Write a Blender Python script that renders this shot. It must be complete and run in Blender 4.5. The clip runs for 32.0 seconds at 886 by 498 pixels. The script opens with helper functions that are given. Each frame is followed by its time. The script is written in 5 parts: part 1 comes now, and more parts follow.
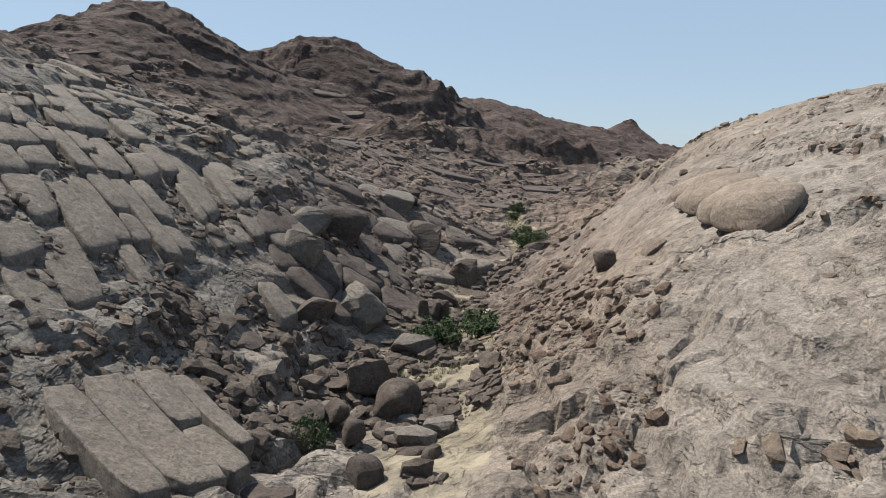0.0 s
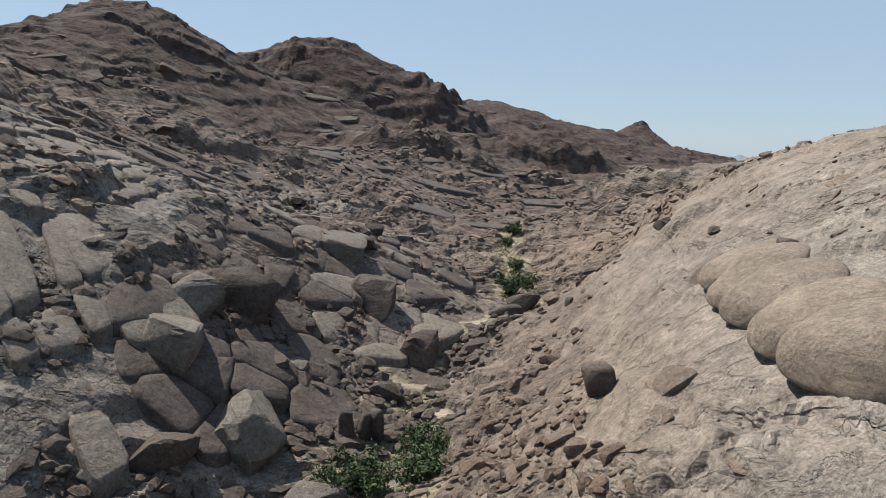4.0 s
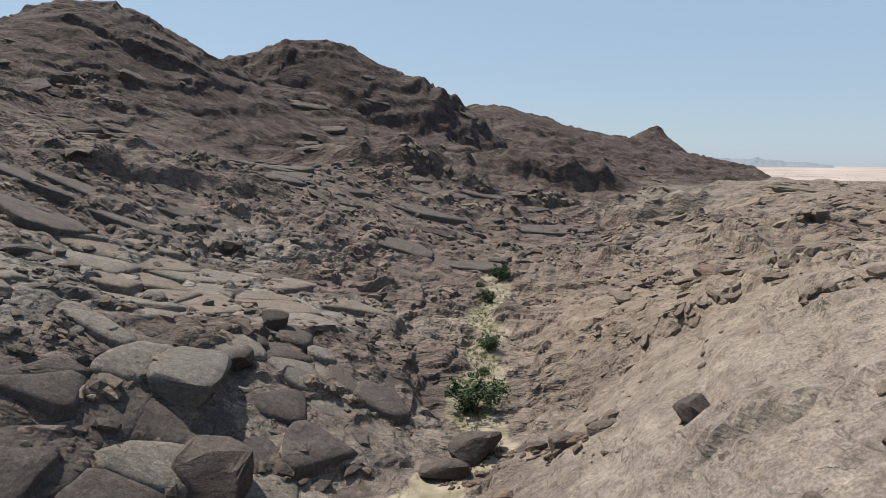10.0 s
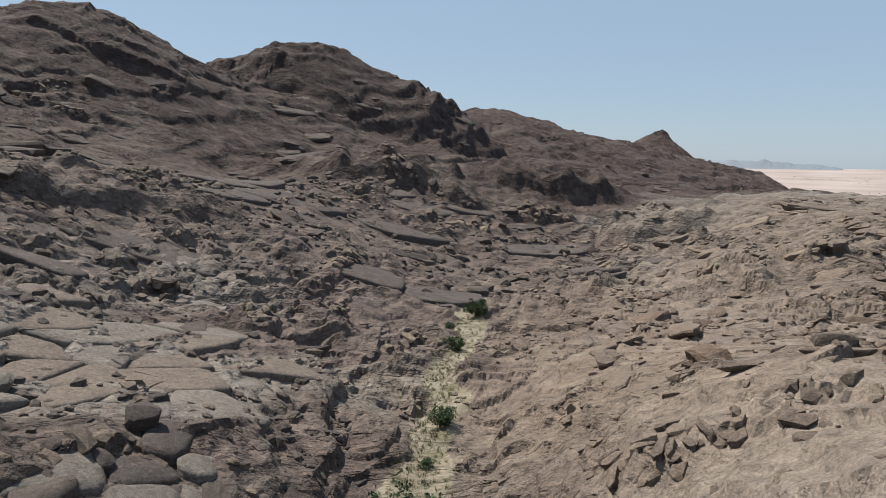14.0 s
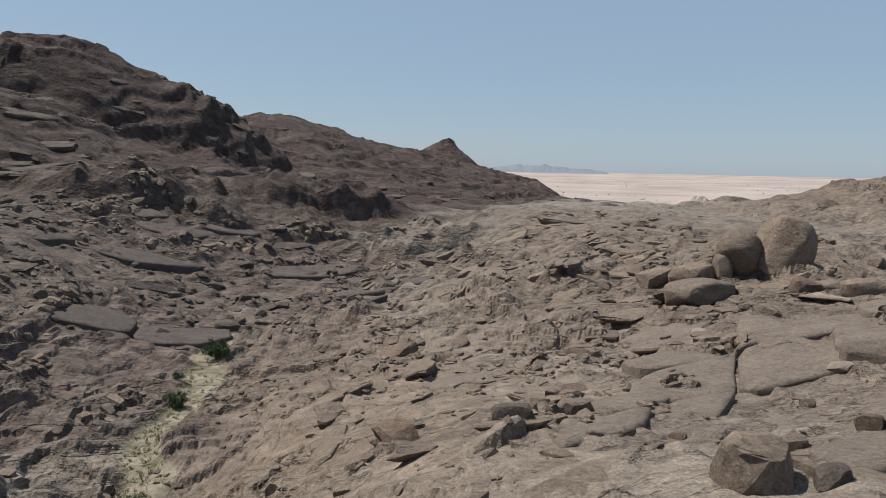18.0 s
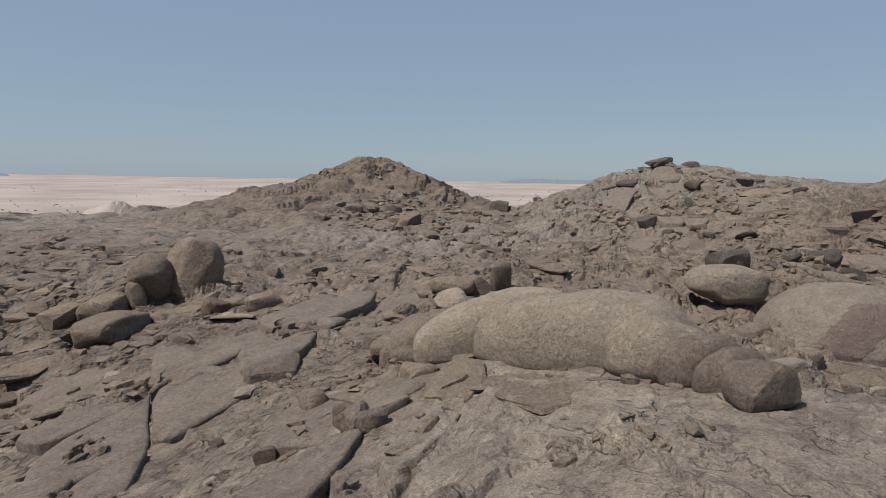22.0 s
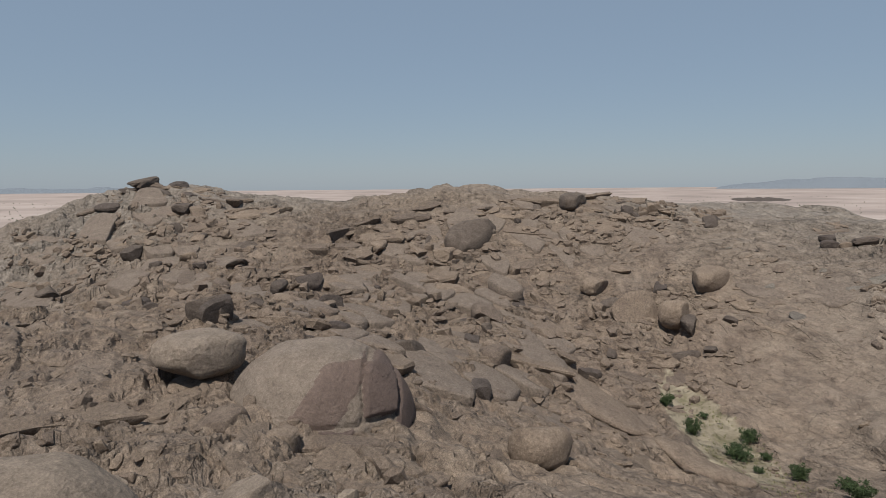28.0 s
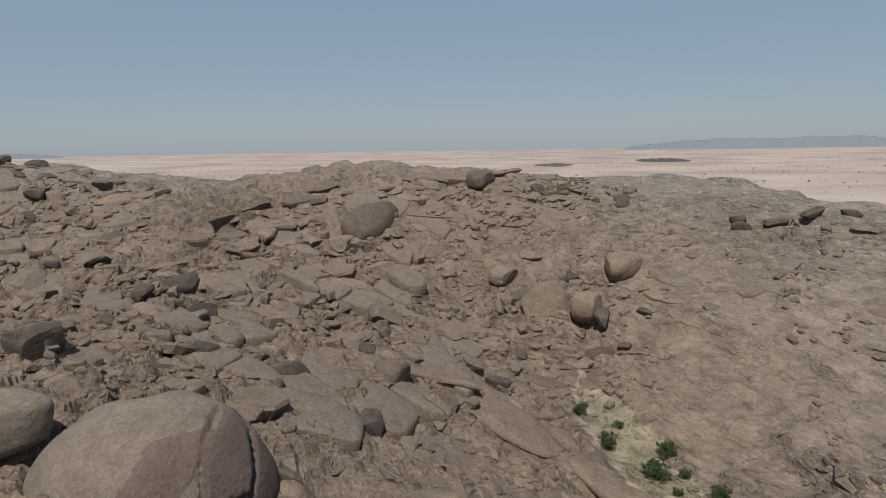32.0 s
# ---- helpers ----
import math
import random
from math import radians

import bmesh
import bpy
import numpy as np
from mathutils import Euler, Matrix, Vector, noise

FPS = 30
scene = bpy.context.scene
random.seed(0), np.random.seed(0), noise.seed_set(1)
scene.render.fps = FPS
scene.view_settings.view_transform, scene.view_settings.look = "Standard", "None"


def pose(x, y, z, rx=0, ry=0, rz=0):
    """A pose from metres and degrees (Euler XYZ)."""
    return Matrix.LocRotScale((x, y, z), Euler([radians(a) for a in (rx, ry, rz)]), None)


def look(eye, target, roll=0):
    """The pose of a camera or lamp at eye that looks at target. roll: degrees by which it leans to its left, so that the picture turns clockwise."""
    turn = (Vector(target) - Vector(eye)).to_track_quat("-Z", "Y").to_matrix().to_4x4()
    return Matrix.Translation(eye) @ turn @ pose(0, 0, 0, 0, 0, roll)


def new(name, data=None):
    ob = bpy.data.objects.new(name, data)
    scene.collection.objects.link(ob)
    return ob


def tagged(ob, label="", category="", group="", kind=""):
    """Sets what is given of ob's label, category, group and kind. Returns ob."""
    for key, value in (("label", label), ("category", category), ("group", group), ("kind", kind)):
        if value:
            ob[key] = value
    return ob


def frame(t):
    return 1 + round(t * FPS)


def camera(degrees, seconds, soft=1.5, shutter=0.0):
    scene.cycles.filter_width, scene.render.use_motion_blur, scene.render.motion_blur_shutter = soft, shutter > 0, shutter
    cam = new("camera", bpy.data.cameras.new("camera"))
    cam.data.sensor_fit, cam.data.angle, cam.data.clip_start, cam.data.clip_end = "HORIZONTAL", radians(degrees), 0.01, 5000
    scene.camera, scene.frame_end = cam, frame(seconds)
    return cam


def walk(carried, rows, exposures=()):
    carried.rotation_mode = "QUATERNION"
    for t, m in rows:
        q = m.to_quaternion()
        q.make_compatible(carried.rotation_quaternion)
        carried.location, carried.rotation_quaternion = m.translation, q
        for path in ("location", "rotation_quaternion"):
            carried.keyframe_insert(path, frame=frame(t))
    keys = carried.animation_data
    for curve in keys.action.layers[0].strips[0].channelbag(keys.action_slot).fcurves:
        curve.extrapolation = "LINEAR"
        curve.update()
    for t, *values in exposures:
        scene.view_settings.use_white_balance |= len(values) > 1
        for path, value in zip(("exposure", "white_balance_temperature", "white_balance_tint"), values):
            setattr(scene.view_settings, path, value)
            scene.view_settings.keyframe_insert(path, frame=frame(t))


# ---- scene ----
cam = camera(67.76, 32.0, 0.8)
PATH = [
    (0, (-0.002, 0.002, 59.998), (-0.023, 9.915, 58.680), 0.68),
    (1, (1.147, 4.218, 60.775), (1.085, 14.131, 59.458), 0.68),
    (2, (2.267, 8.347, 61.565), (2.169, 18.259, 60.247), 0.66),
    (3, (3.423, 12.372, 62.350), (3.277, 22.283, 61.034), 0.60),
    (3.5, (3.975, 14.369, 62.774), (3.814, 24.281, 61.454), 0.59),
    (5.5, (6.228, 21.879, 64.424), (5.993, 31.788, 63.100), 0.62),
    (6, (6.728, 23.673, 64.796), (6.477, 33.582, 63.472), 0.61),
    (7, (7.727, 27.353, 65.567), (7.444, 37.262, 64.250), 0.63),
    (8, (8.662, 31.065, 66.393), (8.356, 40.973, 65.074), 0.76),
    (9, (9.644, 34.966, 67.200), (9.302, 44.874, 65.887), 0.76),
    (10, (10.659, 38.800, 68.091), (10.285, 48.706, 66.777), 0.78),
    (11, (11.629, 42.492, 68.927), (11.232, 52.398, 67.615), 0.83),
    (12, (12.679, 45.978, 69.772), (12.259, 55.882, 68.458), 0.85),
    (13, (13.939, 49.053, 70.540), (13.493, 58.956, 69.229), 0.93),
    (13.5, (14.699, 50.322, 70.930), (14.236, 60.225, 69.620), 0.97),
    (15.5, (18.583, 54.254, 72.614), (18.210, 64.164, 71.324), 1.13),
    (16, (19.744, 54.974, 73.030), (19.692, 64.892, 71.754), 1.14),
    (16.5, (20.885, 55.676, 73.367), (21.223, 65.590, 72.106), 1.19),
    (17, (22.012, 56.297, 73.698), (22.904, 66.179, 72.454), 1.22),
    (17.5, (23.018, 56.673, 74.105), (24.561, 66.476, 72.874), 1.24),
    (18, (23.972, 56.952, 74.509), (26.432, 66.570, 73.303), 1.20),
    (18.5, (24.643, 57.079, 74.882), (27.997, 66.424, 73.697), 1.20),
    (19, (25.158, 57.172, 75.236), (29.435, 66.137, 74.079), 1.26),
    (19.5, (25.529, 57.173, 75.630), (30.634, 65.696, 74.491), 1.24),
    (20, (25.838, 57.240, 76.004), (31.793, 65.195, 74.889), 1.22),
    (20.5, (26.152, 57.317, 76.328), (32.873, 64.640, 75.232), 1.17),
    (21, (26.500, 57.374, 76.680), (33.993, 63.907, 75.608), 1.11),
    (21.5, (26.714, 57.442, 77.061), (34.841, 63.172, 76.004), 1.05),
    (22, (26.951, 57.531, 77.498), (35.686, 62.286, 76.457), 0.88),
    (22.5, (27.323, 57.624, 77.865), (36.513, 61.432, 76.841), 0.74),
    (23, (27.857, 57.744, 78.237), (37.443, 60.412, 77.236), 0.57),
    (23.5, (28.462, 57.836, 78.613), (38.286, 59.418, 77.624), 0.38),
    (24, (29.253, 57.852, 79.037), (39.184, 58.495, 78.056), 0.25),
    (24.5, (30.180, 57.824, 79.404), (40.132, 57.869, 78.428), 0.15),
    (25, (31.273, 57.659, 79.746), (41.221, 57.327, 78.783), 0.04),
    (25.5, (32.397, 57.417, 80.101), (42.327, 56.727, 79.144), -0.05),
    (27.5, (37.814, 55.411, 81.501), (47.592, 53.529, 80.572), -0.38),
    (28, (39.256, 54.804, 81.896), (48.989, 52.708, 80.968), -0.43),
    (28.5, (40.603, 54.166, 82.335), (50.292, 51.882, 81.383), -0.46),
    (29, (42.028, 53.422, 82.714), (51.670, 50.978, 81.693), -0.52),
    (29.5, (43.334, 52.669, 83.119), (52.918, 50.097, 81.884), -0.57),
    (30, (44.769, 51.894, 83.571), (54.277, 49.179, 82.079), -0.61),
    (30.5, (46.134, 51.154, 83.981), (55.595, 48.280, 82.484), -0.69),
    (31, (47.511, 50.310, 84.436), (56.929, 47.301, 82.943), -0.75),
    (31.5, (48.858, 49.486, 84.969), (58.224, 46.321, 83.466), -0.83),
    (32, (50.332, 48.595, 85.459), (59.654, 45.304, 83.955), -0.87),
]
walk(cam, [(t, look(eye, target, roll)) for t, eye, target, roll in PATH], [(0, 0.66, 6720, 9.5), (6, 0.6, 6700, 9), (13, 0.51, 6680, 9), (19, 0.2, 6600, 8.5), (25, -0.06, 6650, 10), (32, -0.08, 6850, 10.5)])

# ---- world, sun and exposure ----
SUN_EL, SUN_AZ = radians(59), radians(-58)
world = bpy.data.worlds.new("desert_sky")
scene.world = world
world.use_nodes = True
wn = world.node_tree.nodes
sky = wn.new("ShaderNodeTexSky")
sky.sky_type, sky.sun_disc = "NISHITA", False
sky.sun_elevation, sky.sun_rotation = SUN_EL, SUN_AZ
sky.air_density, sky.dust_density, sky.ozone_density, sky.altitude = 1.0, 0.4, 1.6, 0
haze = wn.new("ShaderNodeMix")
haze.data_type = "RGBA"
haze.inputs[0].default_value = 0.66
haze.inputs[7].default_value = (3.8, 5.15, 6.95, 1)
world.node_tree.links.new(sky.outputs[0], haze.inputs[6])
world.node_tree.links.new(haze.outputs[2], wn["Background"].inputs[0])
wn["Background"].inputs[1].default_value = 0.074
sun = new("sun", bpy.data.lights.new("sun", "SUN"))
sun.data.energy, sun.data.angle, sun.data.color = 5.0, radians(0.55), (1.0, 0.955, 0.88)
sun_way = Vector((math.sin(SUN_AZ) * math.cos(SUN_EL), math.cos(SUN_AZ) * math.cos(SUN_EL), math.sin(SUN_EL)))
sun.matrix_world = look(sun_way * 500, (0, 0, 0))


# ---- materials ----
def ramp(nt, fac, stops):
    node = nt.nodes.new("ShaderNodeValToRGB")
    els = node.color_ramp.elements
    for n, (at, col) in enumerate(stops):
        el = els[n] if n < 2 else els.new(at)
        el.position = at
        el.color = (*col, 1) if len(col) == 3 else col
    nt.links.new(fac, node.inputs[0])
    return node.outputs[0]


def grain(nt, at, scale, detail=4, rough=0.6, kind="noise", distortion=0.0):
    node = nt.nodes.new("ShaderNodeTexNoise" if kind == "noise" else "ShaderNodeTexVoronoi")
    node.inputs["Scale"].default_value = scale
    if kind == "noise":
        node.inputs["Detail"].default_value, node.inputs["Roughness"].default_value = detail, rough
        node.inputs["Distortion"].default_value = distortion
    else:
        node.feature = kind
    nt.links.new(at, node.inputs["Vector"])
    return node.outputs[0]


def mix(nt, fac, a, b, how="MIX"):
    node = nt.nodes.new("ShaderNodeMix")
    node.data_type, node.blend_type = "RGBA", how
    for sock, v in ((node.inputs[0], fac), (node.inputs[6], a), (node.inputs[7], b)):
        if isinstance(v, (int, float)):
            sock.default_value = v
        elif isinstance(v, tuple):
            sock.default_value = (*v, 1)
        else:
            nt.links.new(v, sock)
    return node.outputs[2]


def math_node(nt, op, a, b=None, c=None):
    node = nt.nodes.new("ShaderNodeMath")
    node.operation = op
    for sock, v in zip(node.inputs, (a, b, c)):
        if v is None:
            continue
        if isinstance(v, (int, float)):
            sock.default_value = v
        else:
            nt.links.new(v, sock)
    return node.outputs[0]


def material(name, rough=0.9):
    mat = bpy.data.materials.new(name)
    mat.use_nodes = True
    nt = mat.node_tree
    bsdf = nt.nodes["Principled BSDF"]
    bsdf.inputs["Roughness"].default_value = rough
    bsdf.inputs["Specular IOR Level"].default_value = 0.25
    geo = nt.nodes.new("ShaderNodeNewGeometry")
    return mat, nt, bsdf, geo


def stretched(nt, at, sx, sy, sz, rz=0.0):
    node = nt.nodes.new("ShaderNodeMapping")
    node.inputs["Scale"].default_value = (sx, sy, sz)
    node.inputs["Rotation"].default_value = (0, 0, rz)
    nt.links.new(at, node.inputs["Vector"])
    return node.outputs[0]


def bump(nt, bsdf, layers):
    last = None
    for height, strength, distance in layers:
        node = nt.nodes.new("ShaderNodeBump")
        node.inputs["Strength"].default_value, node.inputs["Distance"].default_value = strength, distance
        nt.links.new(height, node.inputs["Height"])
        if last:
            nt.links.new(last, node.inputs["Normal"])
        last = node.outputs[0]
    nt.links.new(last, bsdf.inputs["Normal"])


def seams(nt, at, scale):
    """Thin broken cracks: their relief, and the shade inside them as dark lines for the colour."""
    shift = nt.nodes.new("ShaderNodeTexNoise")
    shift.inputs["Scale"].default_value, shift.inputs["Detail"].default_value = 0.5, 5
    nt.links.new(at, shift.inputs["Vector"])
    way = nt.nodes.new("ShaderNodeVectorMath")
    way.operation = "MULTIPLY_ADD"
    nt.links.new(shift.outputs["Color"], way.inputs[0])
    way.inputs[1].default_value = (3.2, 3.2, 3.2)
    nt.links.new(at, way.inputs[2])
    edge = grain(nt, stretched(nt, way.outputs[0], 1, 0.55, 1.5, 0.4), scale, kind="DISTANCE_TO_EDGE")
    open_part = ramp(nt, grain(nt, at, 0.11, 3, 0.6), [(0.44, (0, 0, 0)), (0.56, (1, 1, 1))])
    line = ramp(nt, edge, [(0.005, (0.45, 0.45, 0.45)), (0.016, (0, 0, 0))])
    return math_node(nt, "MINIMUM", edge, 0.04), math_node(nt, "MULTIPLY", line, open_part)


def flakes(nt, at, scale, count):
    """Edges of thin peeling sheets: a height that climbs slowly and drops at once."""
    lift = grain(nt, stretched(nt, at, 0.7, 1.1, 1.6, 0.5), scale * 0.3, 7, 0.6, distortion=0.5)
    saw = math_node(nt, "FRACT", math_node(nt, "MULTIPLY", lift, count * 2))
    peel = ramp(nt, grain(nt, at, scale * 0.35, 4, 0.6), [(0.42, (0, 0, 0)), (0.6, (1, 1, 1))])
    return math_node(nt, "MULTIPLY", ramp(nt, saw, [(0.0, (0, 0, 0)), (0.9, (1, 1, 1)), (1.0, (0, 0, 0))]), peel)


def rock_material(name, light, mid, dark, varnish=0.5, own_tint=False, speckle=0.55):
    """Weathered granite: grain, patches of desert varnish, thin cracks and sheets."""
    mat, nt, bsdf, geo = material(name)
    at = geo.outputs["Position"]
    big = grain(nt, at, 0.045, 5, 0.6)
    patch = grain(nt, at, 0.35, 6, 0.65, distortion=0.6)
    fine = grain(nt, at, 3.2, 6, 0.7)
    streak = grain(nt, stretched(nt, at, 0.7, 1.2, 2.0, 0.5), 0.6, 7, 0.66, distortion=0.6)
    col = ramp(nt, patch, [(0.28, dark), (0.5, mid), (0.72, light)])
    col = mix(nt, ramp(nt, big, [(0.4, (0, 0, 0)), (0.62, (varnish,) * 3)]), col, mid)
    col = mix(nt, 0.55, col, ramp(nt, streak, [(0.3, dark), (0.68, light)]))
    col = mix(nt, speckle, col, ramp(nt, fine, [(0.36, (0.5, 0.48, 0.47)), (0.64, (1.36, 1.34, 1.31))]), "MULTIPLY")
    if own_tint:
        info = nt.nodes.new("ShaderNodeObjectInfo")
        lot = geo.outputs["Random Per Island"] if own_tint == "island" else info.outputs["Random"]
        col = mix(nt, 1.0, col, ramp(nt, lot, [(0, (0.74, 0.72, 0.72)), (1, (1.16, 1.12, 1.05))]), "MULTIPLY")
    grit = grain(nt, at, 9.0, 5, 0.75)
    col = mix(nt, speckle, col, ramp(nt, grit, [(0.36, (0.5, 0.48, 0.47)), (0.64, (1.42, 1.4, 1.37))]), "MULTIPLY")
    # shade inside the cracks, put into the base colour as dark lines
    seam, crack_shade = seams(nt, at, 0.24)
    col = mix(nt, math_node(nt, "MULTIPLY", crack_shade, 0.35), col, (0.06, 0.05, 0.045))
    nt.links.new(col, bsdf.inputs["Base Color"])
    mid = grain(nt, at, 1.1, 8, 0.78, distortion=0.4)
    bump(nt, bsdf, [(seam, 0.3, 0.8), (streak, 0.4, 0.4), (patch, 0.4, 0.5), (flakes(nt, at, 0.5, 5.0), 0.55, 0.22), (mid, 0.7, 0.35), (fine, 0.8, 0.14), (grit, 0.6, 0.05)])
    return mat


def ground_material():
    """The whole sheet: pale granite, dark varnished slopes, gravel in the hollows and the sandy plain."""
    mat, nt, bsdf, geo = material("granite_and_sand", 0.92)
    at = geo.outputs["Position"]
    att = {}
    for key in ("varnish", "gravel", "plain", "ochre", "grey", "deep", "smooth"):
        node = nt.nodes.new("ShaderNodeAttribute")
        node.attribute_name = key
        att[key] = node.outputs["Fac"]
    near = math_node(nt, "SUBTRACT", 1.0, att["plain"])
    rugged = math_node(nt, "MULTIPLY", near, math_node(nt, "MULTIPLY_ADD", att["smooth"], -0.75, 1.0))
    broken = math_node(nt, "MULTIPLY", rugged, ramp(nt, grain(nt, at, 0.16, 4, 0.6), [(0.42, (0.1,) * 3), (0.54, (1, 1, 1))]))
    big = grain(nt, at, 0.05, 5, 0.6)
    patch = grain(nt, at, 0.33, 6, 0.66, distortion=0.5)
    fine = grain(nt, at, 2.6, 7, 0.72)
    grit = grain(nt, at, 8.5, 5, 0.75)
    streak = grain(nt, stretched(nt, at, 0.6, 1.3, 2.2, 0.55), 0.42, 7, 0.68, distortion=0.8)
    sheet = grain(nt, stretched(nt, at, 0.16, 1.0, 1.8, 0.3), 1.1, 8, 0.66, distortion=0.5)
    pale = ramp(nt, patch, [(0.3, (0.152, 0.136, 0.123)), (0.48, (0.194, 0.176, 0.159)), (0.68, (0.236, 0.216, 0.195))])
    ochre = ramp(nt, patch, [(0.28, (0.121, 0.093, 0.074)), (0.5, (0.180, 0.144, 0.116)), (0.72, (0.227, 0.187, 0.151))])
    dark = ramp(nt, patch, [(0.28, (0.063, 0.048, 0.043)), (0.5, (0.109, 0.085, 0.075)), (0.72, (0.160, 0.126, 0.113))])
    grey = ramp(nt, patch, [(0.28, (0.089, 0.084, 0.078)), (0.5, (0.144, 0.137, 0.128)), (0.72, (0.200, 0.190, 0.178))])
    col = mix(nt, att["ochre"], pale, ochre)
    soft = math_node(nt, "ADD", att["varnish"], math_node(nt, "MULTIPLY_ADD", big, 0.9, -0.45))
    col = mix(nt, ramp(nt, soft, [(0.15, (0, 0, 0)), (0.85, (1, 1, 1))]), col, dark)
    col = mix(nt, att["deep"], col, mix(nt, 1.0, col, (0.6, 0.55, 0.57), "MULTIPLY"))
    col = mix(nt, att["grey"], col, grey)
    blot = grain(nt, at, 0.085, 6, 0.6, distortion=1.2)
    col = mix(nt, ramp(nt, blot, [(0.53, (0, 0, 0)), (0.57, (0.35,) * 3)]), col, (0.165, 0.138, 0.118))
    col = mix(nt, 0.3, col, ramp(nt, streak, [(0.34, (0.5, 0.48, 0.47)), (0.64, (1.34, 1.3, 1.26))]), "MULTIPLY")
    col = mix(nt, 0.4, col, ramp(nt, sheet, [(0.36, (0.6, 0.58, 0.57)), (0.48, (1, 1, 1)), (0.64, (1.3, 1.28, 1.25))]), "MULTIPLY")
    mid = grain(nt, at, 0.95, 8, 0.78, distortion=0.4)
    col = mix(nt, math_node(nt, "MULTIPLY", rugged, 0.3), col, ramp(nt, mid, [(0.38, (0.45, 0.43, 0.42)), (0.5, (1, 1, 1)), (0.62, (1.4, 1.38, 1.35))]), "MULTIPLY")
    col = mix(nt, 0.3, col, ramp(nt, fine, [(0.38, (0.45, 0.43, 0.42)), (0.62, (1.5, 1.48, 1.44))]), "MULTIPLY")
    col = mix(nt, 0.65, col, ramp(nt, grit, [(0.36, (0.45, 0.43, 0.42)), (0.64, (1.5, 1.48, 1.45))]), "MULTIPLY")
    # shade of narrow clefts, painted into the colour as dark marks
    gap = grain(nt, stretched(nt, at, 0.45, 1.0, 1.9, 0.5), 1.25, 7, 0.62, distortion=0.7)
    cleft_shade = math_node(nt, "MULTIPLY", ramp(nt, gap, [(0.36, (0.9,) * 3), (0.385, (0, 0, 0))]), broken)
    col = mix(nt, cleft_shade, col, (0.06, 0.05, 0.045))
    # crack shade painted over the ground colour, coarse lines then fine ones
    seam, crack_shade = seams(nt, at, 0.2)
    seam2, crack_shade2 = seams(nt, at, 0.62)
    col = mix(nt, math_node(nt, "MULTIPLY", crack_shade, math_node(nt, "MULTIPLY_ADD", att["smooth"], -0.55, near)), col, (0.06, 0.05, 0.045))
    col = mix(nt, math_node(nt, "MULTIPLY", crack_shade2, rugged), col, (0.06, 0.05, 0.045))
    sand = ramp(nt, patch, [(0.36, (0.13, 0.12, 0.07)), (0.47, (0.2, 0.172, 0.125)), (0.66, (0.29, 0.252, 0.19))])
    g = math_node(nt, "ADD", att["gravel"], math_node(nt, "MULTIPLY_ADD", patch, 1.2, -0.6))
    col = mix(nt, ramp(nt, g, [(0.42, (0, 0, 0)), (0.62, (1, 1, 1))]), col, sand)
    wide = grain(nt, stretched(nt, at, 1, 1, 1), 0.004, 6, 0.65)
    flat = ramp(nt, wide, [(0.33, (0.23, 0.19, 0.172)), (0.5, (0.31, 0.256, 0.232)), (0.68, (0.38, 0.322, 0.294))])
    col = mix(nt, att["plain"], col, flat)
    nt.links.new(col, bsdf.inputs["Base Color"])
    crag = grain(nt, at, 0.14, 8, 0.72, distortion=0.5)
    times = lambda a, b: math_node(nt, "MULTIPLY", a, b)
    bump(nt, bsdf, [(times(crag, att["deep"]), 0.8, 4.0), (times(seam, near), 0.8, 2.2), (times(seam2, broken), 0.6, 1.0), (times(flakes(nt, at, 0.36, 5.0), near), 0.8, 0.22),
                    (times(flakes(nt, at, 0.13, 5.0), rugged), 0.9, 1.0), (times(streak, rugged), 0.25, 0.5), (times(patch, rugged), 0.35, 0.6), (times(mid, broken), 0.6, 0.4),
                    (times(ramp(nt, gap, [(0.33, (0, 0, 0)), (0.4, (1, 1, 1))]), broken), 0.8, 0.2), (times(sheet, near), 0.3, 0.1), (fine, 0.7, 0.1), (grit, 0.6, 0.05)])
    return mat


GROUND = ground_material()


# ---- land: the large forms ----
def hashed(ix, iy, seed):
    n = (ix.astype(np.int64) * 374761393 + iy.astype(np.int64) * 668265263 + seed * 1274126177) & 0xFFFFFFFF
    n = ((n ^ (n >> 13)) * 1103515245) & 0xFFFFFFFF
    n = ((n ^ (n >> 16)) * 2654435761) & 0xFFFFFFFF
    return ((n ^ (n >> 15)) & 0xFFFFFF) / 16777216.0


def wave(x, y, size, seed):
    """Smooth noise, -1 to 1, with features of that size."""
    u, v = x / size + 31.7 * seed, y / size - 17.3 * seed
    ix, iy = np.floor(u), np.floor(v)
    fx, fy = u - ix, v - iy
    sx, sy = fx * fx * fx * (fx * (6 * fx - 15) + 10), fy * fy * fy * (fy * (6 * fy - 15) + 10)
    a, b = hashed(ix, iy, seed), hashed(ix + 1, iy, seed)
    c, d = hashed(ix, iy + 1, seed), hashed(ix + 1, iy + 1, seed)
    return 2 * ((a + (b - a) * sx) * (1 - sy) + (c + (d - c) * sx) * sy) - 1


def waves(x, y, size, octaves, seed, keep=0.5):
    total, amount = 0.0, 1.0
    for n in range(octaves):
        c, s = math.cos(0.6 * n), math.sin(0.6 * n)
        total = total + amount * wave(c * x - s * y, s * x + c * y, size, seed + n)
        size, amount = size * 0.5, amount * keep
    return total


